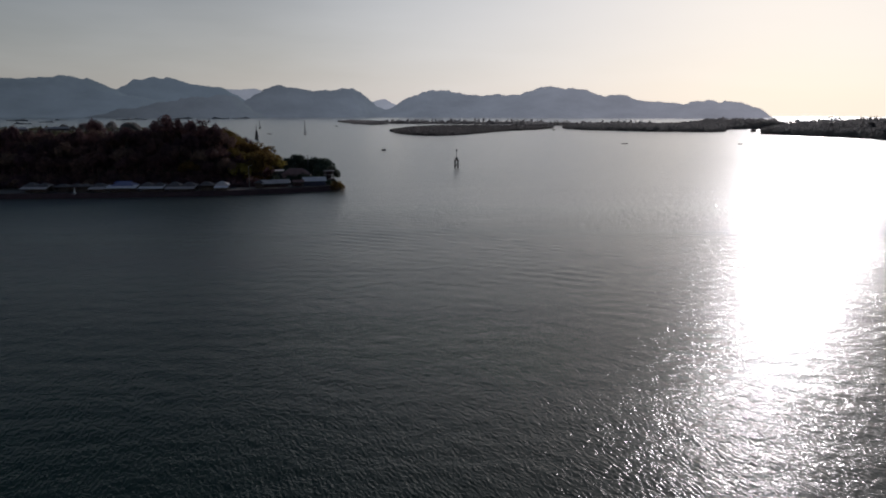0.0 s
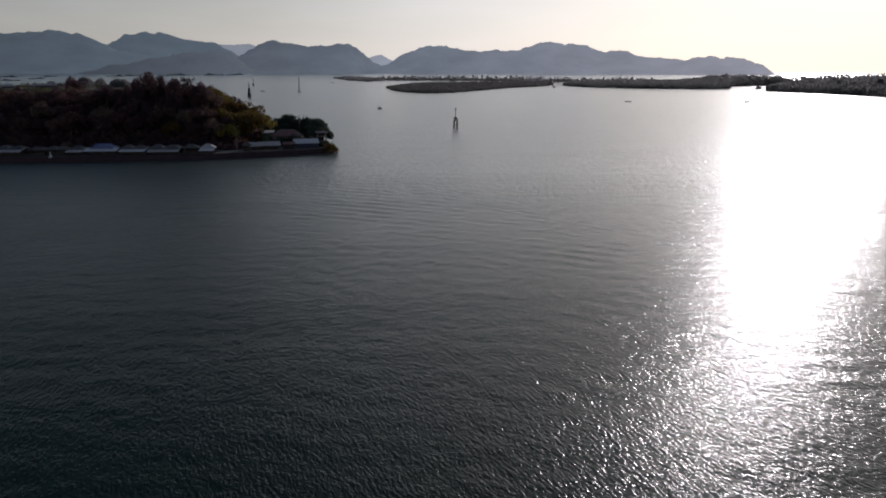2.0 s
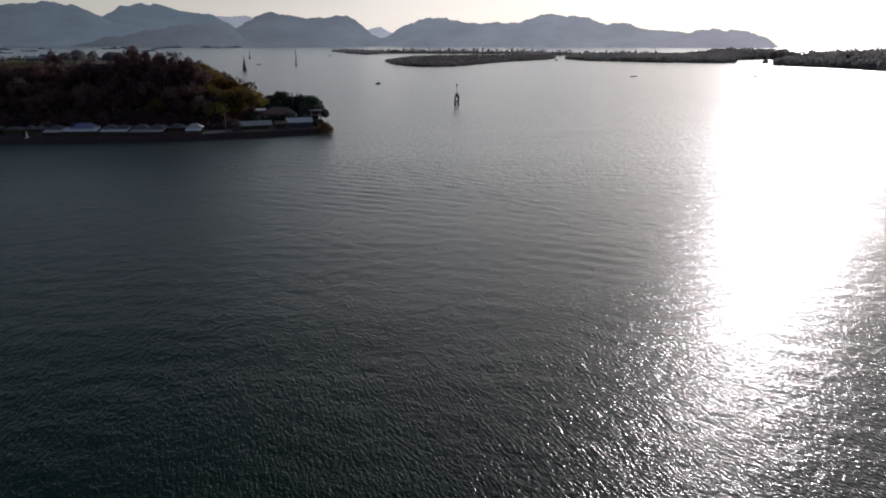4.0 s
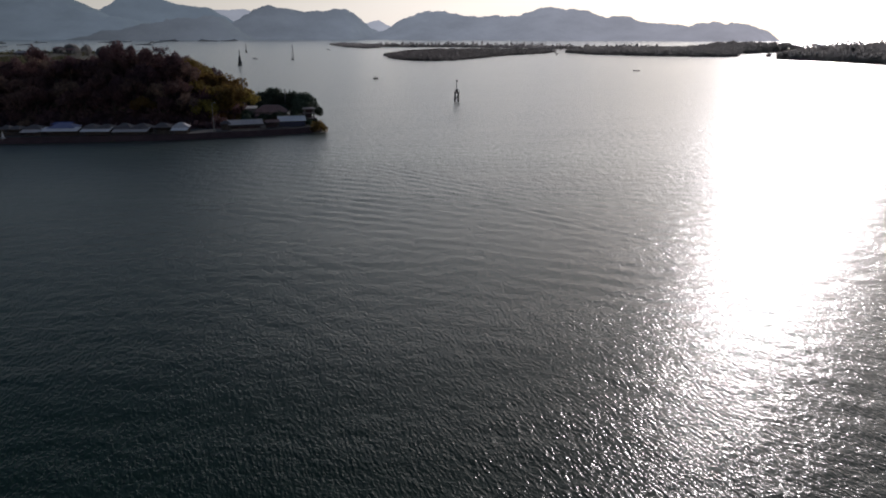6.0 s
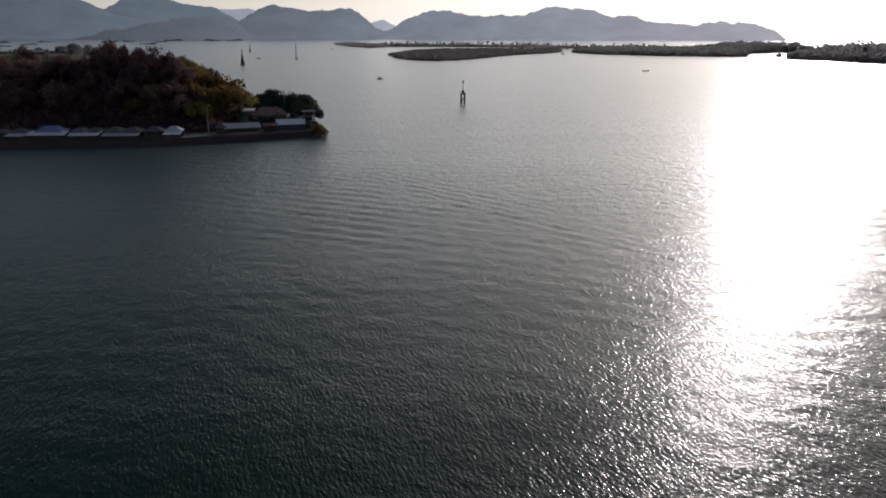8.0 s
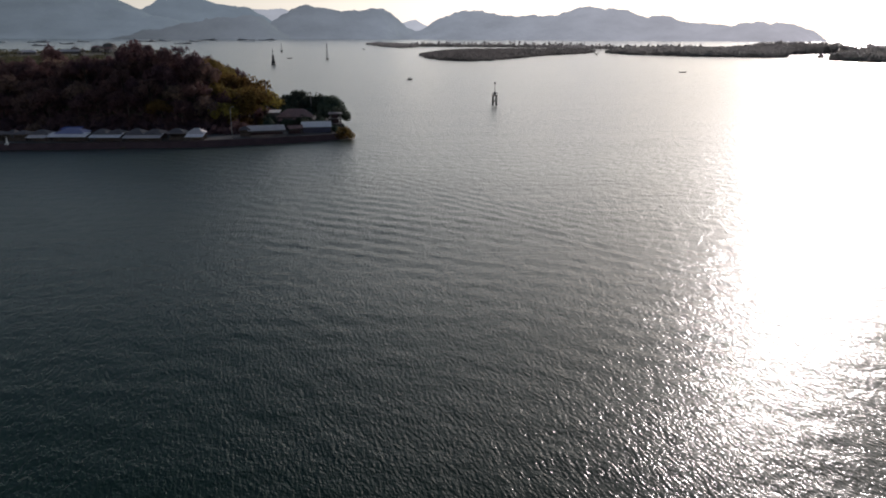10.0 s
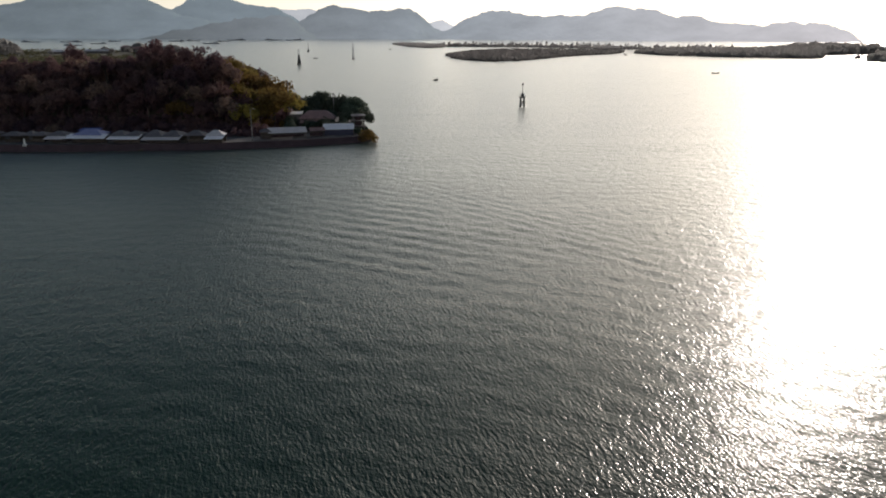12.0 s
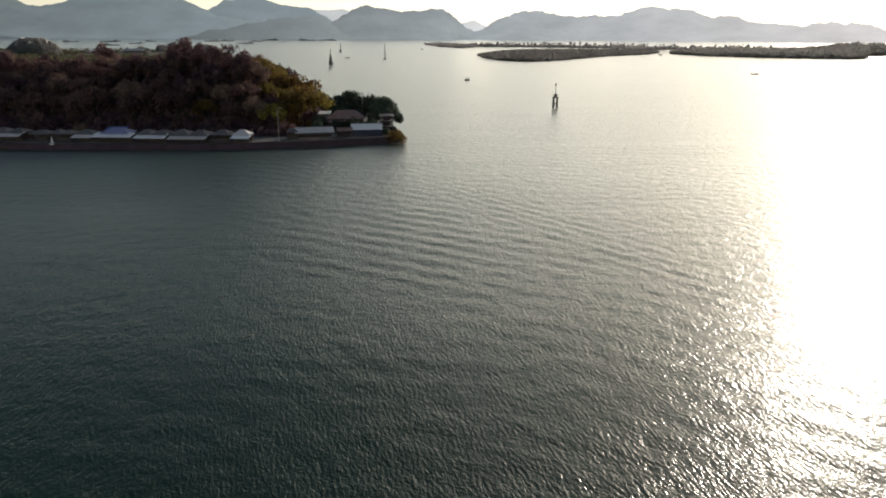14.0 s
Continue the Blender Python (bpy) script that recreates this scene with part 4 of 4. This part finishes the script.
# ---- buildings at the tip ----
def low_house(at, turn):
    e = thing("house", at, turn, "low house with a dull reddish hip roof among trees", "house")
    part("wall", bm_box((-5, -3.2, -0.3), (5, 3.2, 3.4), 0.04), M_WALL, e)
    part("roof", hip_roof(-5.9, 5.9, -4.1, 4.1, 3.35, 5.6, 3.2), M_RUST, e, "dull reddish sheet roof")
    part("porch_roof", slab([(-5.2, -6.0, 2.3), (5.2, -6.0, 2.3), (5.2, -3.18, 2.9), (-5.2, -3.18, 2.9)], 0.08), M_RUST, e)
    for x in (-4.8, 0, 4.8):
        part("porch_post", bm_rod((x, -5.7, -0.2), (x, -5.7, 2.3), 0.09, 0.09, 6), M_TIMBER, e)
    for x in (-3.4, -1.2, 1.2, 3.4):
        w = part("window", bm_box((x - 0.55, -3.27, 0.9), (x + 0.55, -3.203, 2.05), 0.01), M_WHITE, e)
        part("pane", bm_box((x - 0.46, -3.30, 0.99), (x + 0.46, -3.272, 1.96)), M_GLASS_DARK, w)
    part("wing", bm_box((-8.4, -2.0, -0.3), (-5.02, 2.2, 4.6), 0.04), M_WALL, e)
    part("wing_roof", slab([(-8.7, -2.4, 4.62), (-4.9, -2.4, 4.62), (-4.9, 2.5, 5.0), (-8.7, 2.5, 5.0)], 0.12), M_TARP_WHITE, e, "pale flat roof of the wing")
    return e


low_house((-61.5, 297, 1.3), 8)


def pavilion(at, turn):
    e = thing("viewing_pavilion", at, turn, "small open pavilion with grey stacked decks", "pavilion")
    for k, z in enumerate((0.05, 2.1, 3.75, 5.2)):
        s = 2.3 - 0.12 * k
        part("deck", bm_box((-s, -s, z), (s, s, z + 0.22), 0.03), M_SHEET, e, "grey deck edge")
    for sx in (-1, 1):
        for sy in (-1, 1):
            part("column", bm_rod((sx * 1.7, sy * 1.7, 0), (sx * 1.6, sy * 1.6, 5.2), 0.14, 0.11, 8), M_WALL, e)
    part("core", bm_box((-0.9, -0.2, 0.2), (0.9, 1.5, 5.2), 0.03), M_STONE, e)
    part("roof", hip_roof(-2.2, 2.2, -2.2, 2.2, 5.45, 5.9, 1.9), M_SHEET, e)
    return e


pavilion((-45.9, 285.5, 1.3), 14)


def lamp_post(at, turn):
    e = thing("street_lamp", at, turn, "tall pale street lamp on the promenade", "street lamp")
    part("base", bm_rod((0, 0, 0), (0, 0, 0.5), 0.28, 0.22, 10), M_CONCRETE, e)
    part("pole", bm_rod((0, 0, 0.5), (0, 0, 8.8), 0.11, 0.07, 10), M_GALV, e)
    part("arm", bm_rod((0, 0, 8.7), (0.7, 0, 9.0), 0.05, 0.05, 8), M_GALV, e)
    part("lamp_head", bm_box((0.6, -0.12, 8.95), (1.1, 0.12, 9.07), 0.04), M_WHITE, e)
    return e


lamp_post((-72.4, 264.6, 1.5), 20)


def radio_mast(at, height, label):
    e = thing("radio_mast", at, 0, label, "mast")
    part("pole", bm_rod((0, 0, 0), (0, 0, height), 0.2, 0.12, 6), M_GALV, e)
    for z in (height * 0.93, height * 0.97):
        part("crossbar", bm_rod((-0.6, 0, z), (0.6, 0, z), 0.03, 0.03, 5), M_GALV, e)
    return e


radio_mast((-71.5, 299, 1.3), 14.6, "thin mast behind the yellow-green trees")
radio_mast((-57.5, 303, 1.3), 10.8, "short thin mast among the tip trees")


def marker(at):
    e = thing("stone_marker", at, 5, "white-painted pointed marker on the sea wall", "marker")
    part("plinth", bm_box((-0.6, -0.45, 0), (0.6, 0.45, 0.45), 0.04), M_WHITE, e)
    part("obelisk", bm_rod((0, 0, 0.45), (0, 0, 2.1), 0.36, 0.08, 4), M_WHITE, e)
    return e


marker((-129.6, 248.4, 1.45))


# ---- beacons in the fairway ----
def pile_beacon(at, turn):
    """A light beacon on a platform that stands on four piles."""
    e = thing("channel_beacon", at, turn, "dark channel light on a four-piled platform", "beacon")
    for sx in (-1, 1):
        for sy in (-1, 1):
            part("pile", bm_rod((sx * 0.85, sy * 0.85, -3), (sx * 0.75, sy * 0.75, 4.5), 0.27, 0.25, 10), M_CONCRETE, e)
    for sy in (-1, 1):
        part("brace", bm_rod((-0.8, sy * 0.8, 1.2), (0.78, sy * 0.78, 3.4), 0.08, 0.08, 6), M_STEEL, e)
        part("beam", bm_box((-0.95, sy * 0.78 - 0.12, 2.2), (0.95, sy * 0.78 + 0.12, 2.45), 0.03), M_CONCRETE, e)
    part("platform", bm_box((-1.15, -1.15, 4.5), (1.15, 1.15, 5.15), 0.06), M_CONCRETE, e)
    for sx in (-1.05, 1.05):
        for sy in (-1.05, 1.05):
            part("rail_post", bm_rod((sx, sy, 5.1), (sx, sy, 6.0), 0.04, 0.04, 5), M_STEEL, e)
    for sy in (-1.05, 1.05):
        part("rail", bm_rod((-1.05, sy, 6.0), (1.05, sy, 6.0), 0.04, 0.04, 5), M_STEEL, e)
        part("rail", bm_rod((sy, -1.05, 6.0), (sy, 1.05, 6.0), 0.04, 0.04, 5), M_STEEL, e)
    part("cabinet", bm_box((-0.5, -0.4, 5.15), (0.5, 0.4, 6.3), 0.04), M_STEEL, e)
    part("mast", bm_rod((0, 0, 5.1), (0, 0, 10.1), 0.15, 0.11, 8), M_STEEL, e)
    part("gallery", bm_rod((0, 0, 9.9), (0, 0, 10.1), 0.55, 0.55, 10), M_STEEL, e)
    part("lantern", bm_rod((0, 0, 10.1), (0, 0, 10.65), 0.32, 0.26, 10), M_GLASS_DARK, e)
    part("lantern_cap", bm_rod((0, 0, 10.65), (0, 0, 10.9), 0.42, 0.1, 10), M_STEEL, e)
    return e


pile_beacon((7.3, 386, -0.4), 12)


def lattice_beacon(at, height, base, solid, label):
    """A tapering lattice tower on a round concrete foot; solid: how far up slats close it."""
    e = thing("lattice_beacon", at, 20, label, "beacon", "beacons in the bay")
    part("foot", bm_rod((0, 0, -3), (0, 0, 1.6), base * 0.75, base * 0.7, 14), M_CONCRETE, e)
    top = height - 1.8
    corner = [(sx * base / 2, sy * base / 2) for sx, sy in ((-1, -1), (1, -1), (1, 1), (-1, 1))]

    def at_z(c, z):
        k = 1 - 0.86 * (z - 1.6) / (top - 1.6)
        return (c[0] * k, c[1] * k, z)
    for c in corner:
        part("leg", bm_rod(at_z(c, 1.5), at_z(c, top), 0.16, 0.1, 6), M_STEEL, e)
    levels = np.linspace(1.6, top, 7)
    for i in range(4):
        a, b = corner[i], corner[(i + 1) % 4]
        for z0, z1 in zip(levels, levels[1:]):
            part("brace", bm_rod(at_z(a, z0), at_z(b, z1), 0.07, 0.07, 5), M_STEEL, e)
            if z1 < top * solid:
                part("daymark_panel", slab([at_z(a, z0 + 0.1), at_z(b, z0 + 0.1), at_z(b, z1 - 0.1), at_z(a, z1 - 0.1)], 0.06), M_STEEL, e)
    part("gallery", bm_box((-0.7, -0.7, top), (0.7, 0.7, top + 0.15), 0.02), M_STEEL, e)
    part("lantern", bm_rod((0, 0, top + 0.15), (0, 0, height), 0.3, 0.15, 8), M_STEEL, e)
    return e


lattice_beacon((-207, 796, 0), 15.5, 3.2, 0.8, "dark tapering beacon tower standing in the bay")
lattice_beacon((-184, 956, 0), 19.5, 2.2, 0.2, "slender lattice beacon tower in the bay")
lattice_beacon((-328, 1286, 0), 15.0, 2.4, 0.3, "distant lattice beacon tower in the bay")


# ---- boats ----
def hull_mesh(length, beam, height, sheer):
    bm = bmesh.new()
    rings = []
    for k in range(9):
        s = k / 8
        x = (s - 0.5) * length
        w = beam / 2 * (1 - abs(2 * s - 1) ** 3.2) + 0.03
        up = height + sheer * abs(2 * s - 1) ** 2
        rings.append([bm.verts.new(p) for p in ((x, -w, up), (x, -w * 0.75, -0.25), (x, 0, -0.5), (x, w * 0.75, -0.25), (x, w, up), (x, 0, up - 0.25))])
    for a, b in zip(rings, rings[1:]):
        for i in range(6):
            bm.faces.new((a[i], b[i], b[(i + 1) % 6], a[(i + 1) % 6]))
    bm.faces.new(rings[0])
    bm.faces.new(rings[-1][::-1])
    return bm


def small_boat(at, turn, length, canopy, label):
    e = thing("fishing_boat", at, turn, label, "boat", "small boats in the bay")
    part("hull", hull_mesh(length, length * 0.24, 0.55, 0.45), M_HULL, e)
    if canopy:
        for x in (-length * 0.22, length * 0.18):
            for y in (-0.5, 0.5):
                part("post", bm_rod((x, y, 0.2), (x, y, 2.0), 0.05, 0.05, 5), M_TIMBER, e)
        part("canopy", slab([(-length * 0.26, -0.8, 2.0), (length * 0.22, -0.8, 2.0), (length * 0.22, 0.8, 2.1), (-length * 0.26, 0.8, 2.1)], 0.08), M_STEEL, e)
        part("engine_box", bm_box((-length * 0.3, -0.35, 0.1), (-length * 0.12, 0.35, 0.9), 0.04), M_TIMBER, e)
    for sy in (-1, 1):
        part("outrigger", bm_rod((-length * 0.34, sy * length * 0.26, 0.05), (length * 0.34, sy * length * 0.26, 0.1), 0.09, 0.06, 6), M_TIMBER, e)
        for x in (-length * 0.2, length * 0.2):
            part("boom", bm_rod((x, 0, 0.55), (x, sy * length * 0.26, 0.15), 0.05, 0.04, 5), M_TIMBER, e)
    return e


small_boat((-47, 566, 0), 62, 5.5, True, "dark outrigger boat with a low canopy")
small_boat((-237, 980, 0), 15, 6.0, True, "small canopied boat near the beacon towers")
small_boat((175, 689, 0), 5, 6.0, False, "low dark open boat on the bright water")
small_boat((286, 688, 0), 20, 5.0, False, "tiny open boat near the glitter")
small_boat((-226, 1530, 0), 60, 9.0, True, "canopied boat off the far mangrove spit")
small_boat((183, 1190, 0), 70, 8.0, True, "boat moored in the gap between the islands")
small_boat((196, 1270, 0), 30, 8.0, True, "boat moored beside the long island")


def stilt_hut(at, turn):
    e = thing("stilt_hut", at, turn, "dark fishing hut on stilts off the shore", "hut")
    for sx in (-3, 0, 3):
        for sy in (-2, 2):
            part("stilt", bm_rod((sx, sy, -3), (sx, sy, 2.5), 0.18, 0.16, 6), M_TIMBER, e)
    part("floor", bm_box((-4.5, -2.6, 2.5), (4.5, 2.6, 2.75), 0.03), M_TIMBER, e)
    part("wall", bm_box((-3, -2, 2.75), (3, 2, 5.0), 0.03), M_TIMBER, e)
    part("roof", hip_roof(-3.9, 3.9, -2.8, 2.8, 5.0, 7.0, 2.6), M_RUST, e)
    return e


stilt_hut((447, 1034, 0), 15)


def cargo_barge(at, turn, length, label):
    e = thing("moored_ferry", at, turn, label, "ferry", "vessels moored off the harbour")
    part("hull", hull_mesh(length, length * 0.2, length * 0.032, 0.8), M_VESSEL_HAZE, e)
    h = length * 0.032
    part("deckhouse", bm_box((-length * 0.36, -length * 0.07, h - 0.3), (length * 0.1, length * 0.07, h + length * 0.03), 0.2), M_VESSEL_HAZE, e)
    part("bridge", bm_box((-length * 0.3, -length * 0.05, h + length * 0.03), (-length * 0.16, length * 0.05, h + length * 0.06), 0.2), M_VESSEL_HAZE, e)
    part("bridge_window", bm_box((-length * 0.157, -length * 0.045, h + length * 0.04), (-length * 0.155, length * 0.045, h + length * 0.053)), M_GLASS_DARK, e)
    part("funnel", bm_rod((-length * 0.33, 0, h + length * 0.03), (-length * 0.33, 0, h + length * 0.075), 1.4, 1.2, 8), M_STEEL, e)
    part("mast", bm_rod((-length * 0.22, 0, h + length * 0.06), (-length * 0.22, 0, h + length * 0.12), 0.4, 0.2, 6), M_STEEL, e)
    return e


for k, (x, y, l) in enumerate([(-1470, 2258, 52), (-1365, 2306, 62), (-1019, 1742, 42), (-1106, 2009, 40), (-1328, 2499, 42), (-1147, 2588, 60),
                               (-1171, 2783, 52), (-832, 2119, 50), (-1005, 2659, 44), (-1120, 3100, 80), (-985, 3180, 80), (-905, 3230, 75)]):
    cargo_barge((x, y, 0), 180 * (k % 2) + 12 * math.sin(k * 2.3) + 18, l, "long vessel moored off the harbour, paled for haze")


# ---- far spit trees ----
def tree_row(spots, seed, label):
    """Far trees in a ragged row: thin trunks and upright crowns of leaf clumps, in one mesh."""
    r = np.random.default_rng(seed)
    pts, nrm, verts, faces = [], [], [], []
    for x, y, h, w in spots:
        k = len(verts)
        verts += [(x - 0.3, y, 0), (x + 0.3, y - 0.2, 0), (x, y + 0.4, 0), (x, y, h * 0.8)]
        faces += [(k, k + 1, k + 3), (k + 1, k + 2, k + 3), (k + 2, k, k + 3)]
        n = int(13 * w)
        z = h * (0.22 + 0.78 * r.beta(1.5, 1.3, n))
        rad = w * np.sqrt(np.clip(1 - ((z / h - 0.55) / 0.5) ** 2, 0.05, 1)) * r.uniform(0.4, 1.05, n)
        a = r.uniform(0, 2 * math.pi, n)
        pts.append(np.stack([x + np.cos(a) * rad, y + np.sin(a) * rad, z], 1))
        nrm.append(np.stack([np.cos(a), np.sin(a), r.uniform(0, 1, n)], 1))
    nrm = np.concatenate(nrm)
    nrm /= np.linalg.norm(nrm, axis=1, keepdims=True)
    p, f = leaf_cloud(r, np.concatenate(pts), nrm, 1.9)
    me = mesh_of("tree_row", np.concatenate([np.array(verts), p]), faces + [tuple(q) for q in f + len(verts)], M_SPIT_HAZE)
    return tagged(new("tree_row", me), label, "trees", kind="stuff")


rng = np.random.default_rng(83)
row = []
for x in np.arange(-158, 262, 3.4):
    if rng.uniform() < 0.2 or fbm(x, 10, 0.05, 2) < -0.4:
        continue
    row.append((x + rng.uniform(-2, 2), 1890 - 0.25 * max(0, x) + rng.uniform(-14, 14), rng.uniform(7.5, 14.0), rng.uniform(2.2, 4.6)))
tree_row(row, 84, "ragged row of trees along the far mangrove spit")
row = []
for x in np.arange(230, 640, 3.2):
    if (440 < x < 505 and rng.uniform() < 0.8) or rng.uniform() < 0.1:
        continue
    row.append((x + rng.uniform(-2, 2), 1545 - 0.12 * (x - 255) + rng.uniform(-30, 10), rng.uniform(9.0, 14.0), rng.uniform(2.2, 4.6)))
tree_row(row, 86, "ragged row of trees behind the long mangrove island")
coast = [tree(85, 19.0, 5.0, 9.0, 10, 420, 1.5, M_MANGROVE_HAZE, "tall tree rising over the coastal woods", "trees over the coastal woods")]
plant_all(coast, [(540, 905, 0.3, 0, 1.0), (575, 930, 0.3, 0, 1.1), (588, 880, 0.3, 0, 1.05), (640, 930, 0.3, 0, 1.2), (618, 850, 0.3, 0, 1.15), (665, 900, 0.3, 0, 1.2), (520, 960, 0.3, 0, 0.8)], rng)

# ---- things on the plain behind the headland ----
def knoll_woods(at, radius, height, seed):
    r = np.random.default_rng(seed)
    n = 5200
    a, k = r.uniform(0, 2 * math.pi, n), np.sqrt(r.uniform(0, 1, n))
    x, y = at[0] + np.cos(a) * k * radius, at[1] + np.sin(a) * k * radius
    z = 2.0 + height * np.sqrt(np.clip(1 - k ** 2.4, 0, 1)) * (1 + 0.08 * r.normal(size=n))
    nrm = np.stack([np.cos(a) * k, np.sin(a) * k, 1.1 - k], 1) + r.normal(size=(n, 3)) * 0.4
    nrm /= np.linalg.norm(nrm, axis=1, keepdims=True)
    p, f = leaf_cloud(r, np.stack([x, y, z], 1), nrm, 3.2)
    return tagged(new("knoll_woods", mesh_of("knoll_woods", p, f, M_MANGROVE_HAZE)), "rounded wooded knoll on the coastal plain", "woods", kind="stuff")


knoll_woods((-625, 925), 31, 18, 91)
knoll_woods((-690, 905), 26, 14, 92)
knoll_woods((-468, 1075), 15, 10, 93)
knoll_woods((-560, 1160), 12, 11, 94)


def market_hall(at, turn, length, depth, height, roof, label):
    e = thing("hall", at, turn, label, "building", "buildings on the plain")
    h = length / 2
    part("wall", bm_box((-h, 0, -0.5), (h, depth, height), 0.05), M_WALL, e)
    part("roof", hip_roof(-h - 0.8, h + 0.8, -0.8, depth + 0.8, height - 0.02, height + depth * 0.28, depth * 0.5), roof, e)
    for x in np.arange(-h + 2, h - 1, 4.0):
        w = part("window", bm_box((x - 0.9, -0.09, height * 0.35), (x + 0.9, -0.004, height * 0.8)), M_WALL, e)
        part("pane", bm_box((x - 0.75, -0.13, height * 0.4), (x + 0.75, -0.094, height * 0.75)), M_GLASS_DARK, w)
    return e


market_hall((-557, 1036, 2.5), 20, 34, 9, 3.4, M_SHEET_PALE, "long low hall with a pale sheet roof")
market_hall((-560, 1122, 2.5), 25, 16, 10, 7.0, M_RUST, "pale house with a rusty red roof")
market_hall((-536, 1110, 2.5), 25, 14, 10, 5.5, M_RUST, "low house with a red roof near the shore")
market_hall((-596, 1010, 2.5), 24, 20, 9, 3.0, M_SHEET_PALE, "low building with a pale sheet roof on the plain")
# these leaves carry the painted haze too
plain_tree = [tree(95, 11.0, 6.0, 7.0, 10, 300, 1.6, M_MANGROVE_HAZE, "round tree on the coastal plain, leaves paled for haze", "trees on the plain")]
plant_all(plain_tree, [(-463, 1005, 2.4, 0, 1.3), (-512, 993, 2.4, 0, 0.7), (-530, 1068, 2.4, 0, 0.8), (-500, 1070, 2.4, 0, 0.8), (-580, 1100, 2.4, 0, 0.8), (-545, 985, 2.4, 0, 0.5),
                       (-486, 1020, 2.4, 0, 0.8), (-575, 960, 2.4, 0, 0.5), (-440, 960, 2.4, 0, 0.6)], rng)


def plain_scrub(seed):
    """Low bushes in drifts over the plain, with bare patches between."""
    r = np.random.default_rng(seed)
    pts = []
    while len(pts) < 16000:
        x, y = r.uniform(-900, -260), r.uniform(500, 1210)
        if not inside(PLAIN, x, y) or fbm(x, y, 0.012, 3) + 0.25 * fbm(x, y, 0.06, 2) < -0.02:
            continue
        pts.append((x, y, 2.6 + r.uniform(0.1, 2.4)))
    d = r.normal(size=(len(pts), 3)) * (0.6, 0.6, 0.3) + (0, -0.3, 0.9)
    d /= np.linalg.norm(d, axis=1, keepdims=True)
    p, f = leaf_cloud(r, np.array(pts), d, 3.4)
    return tagged(new("plain_scrub", mesh_of("plain_scrub", p, f, M_SCRUB)), "low olive scrub in drifts over the dry plain", "scrub", kind="stuff")


plain_scrub(97)
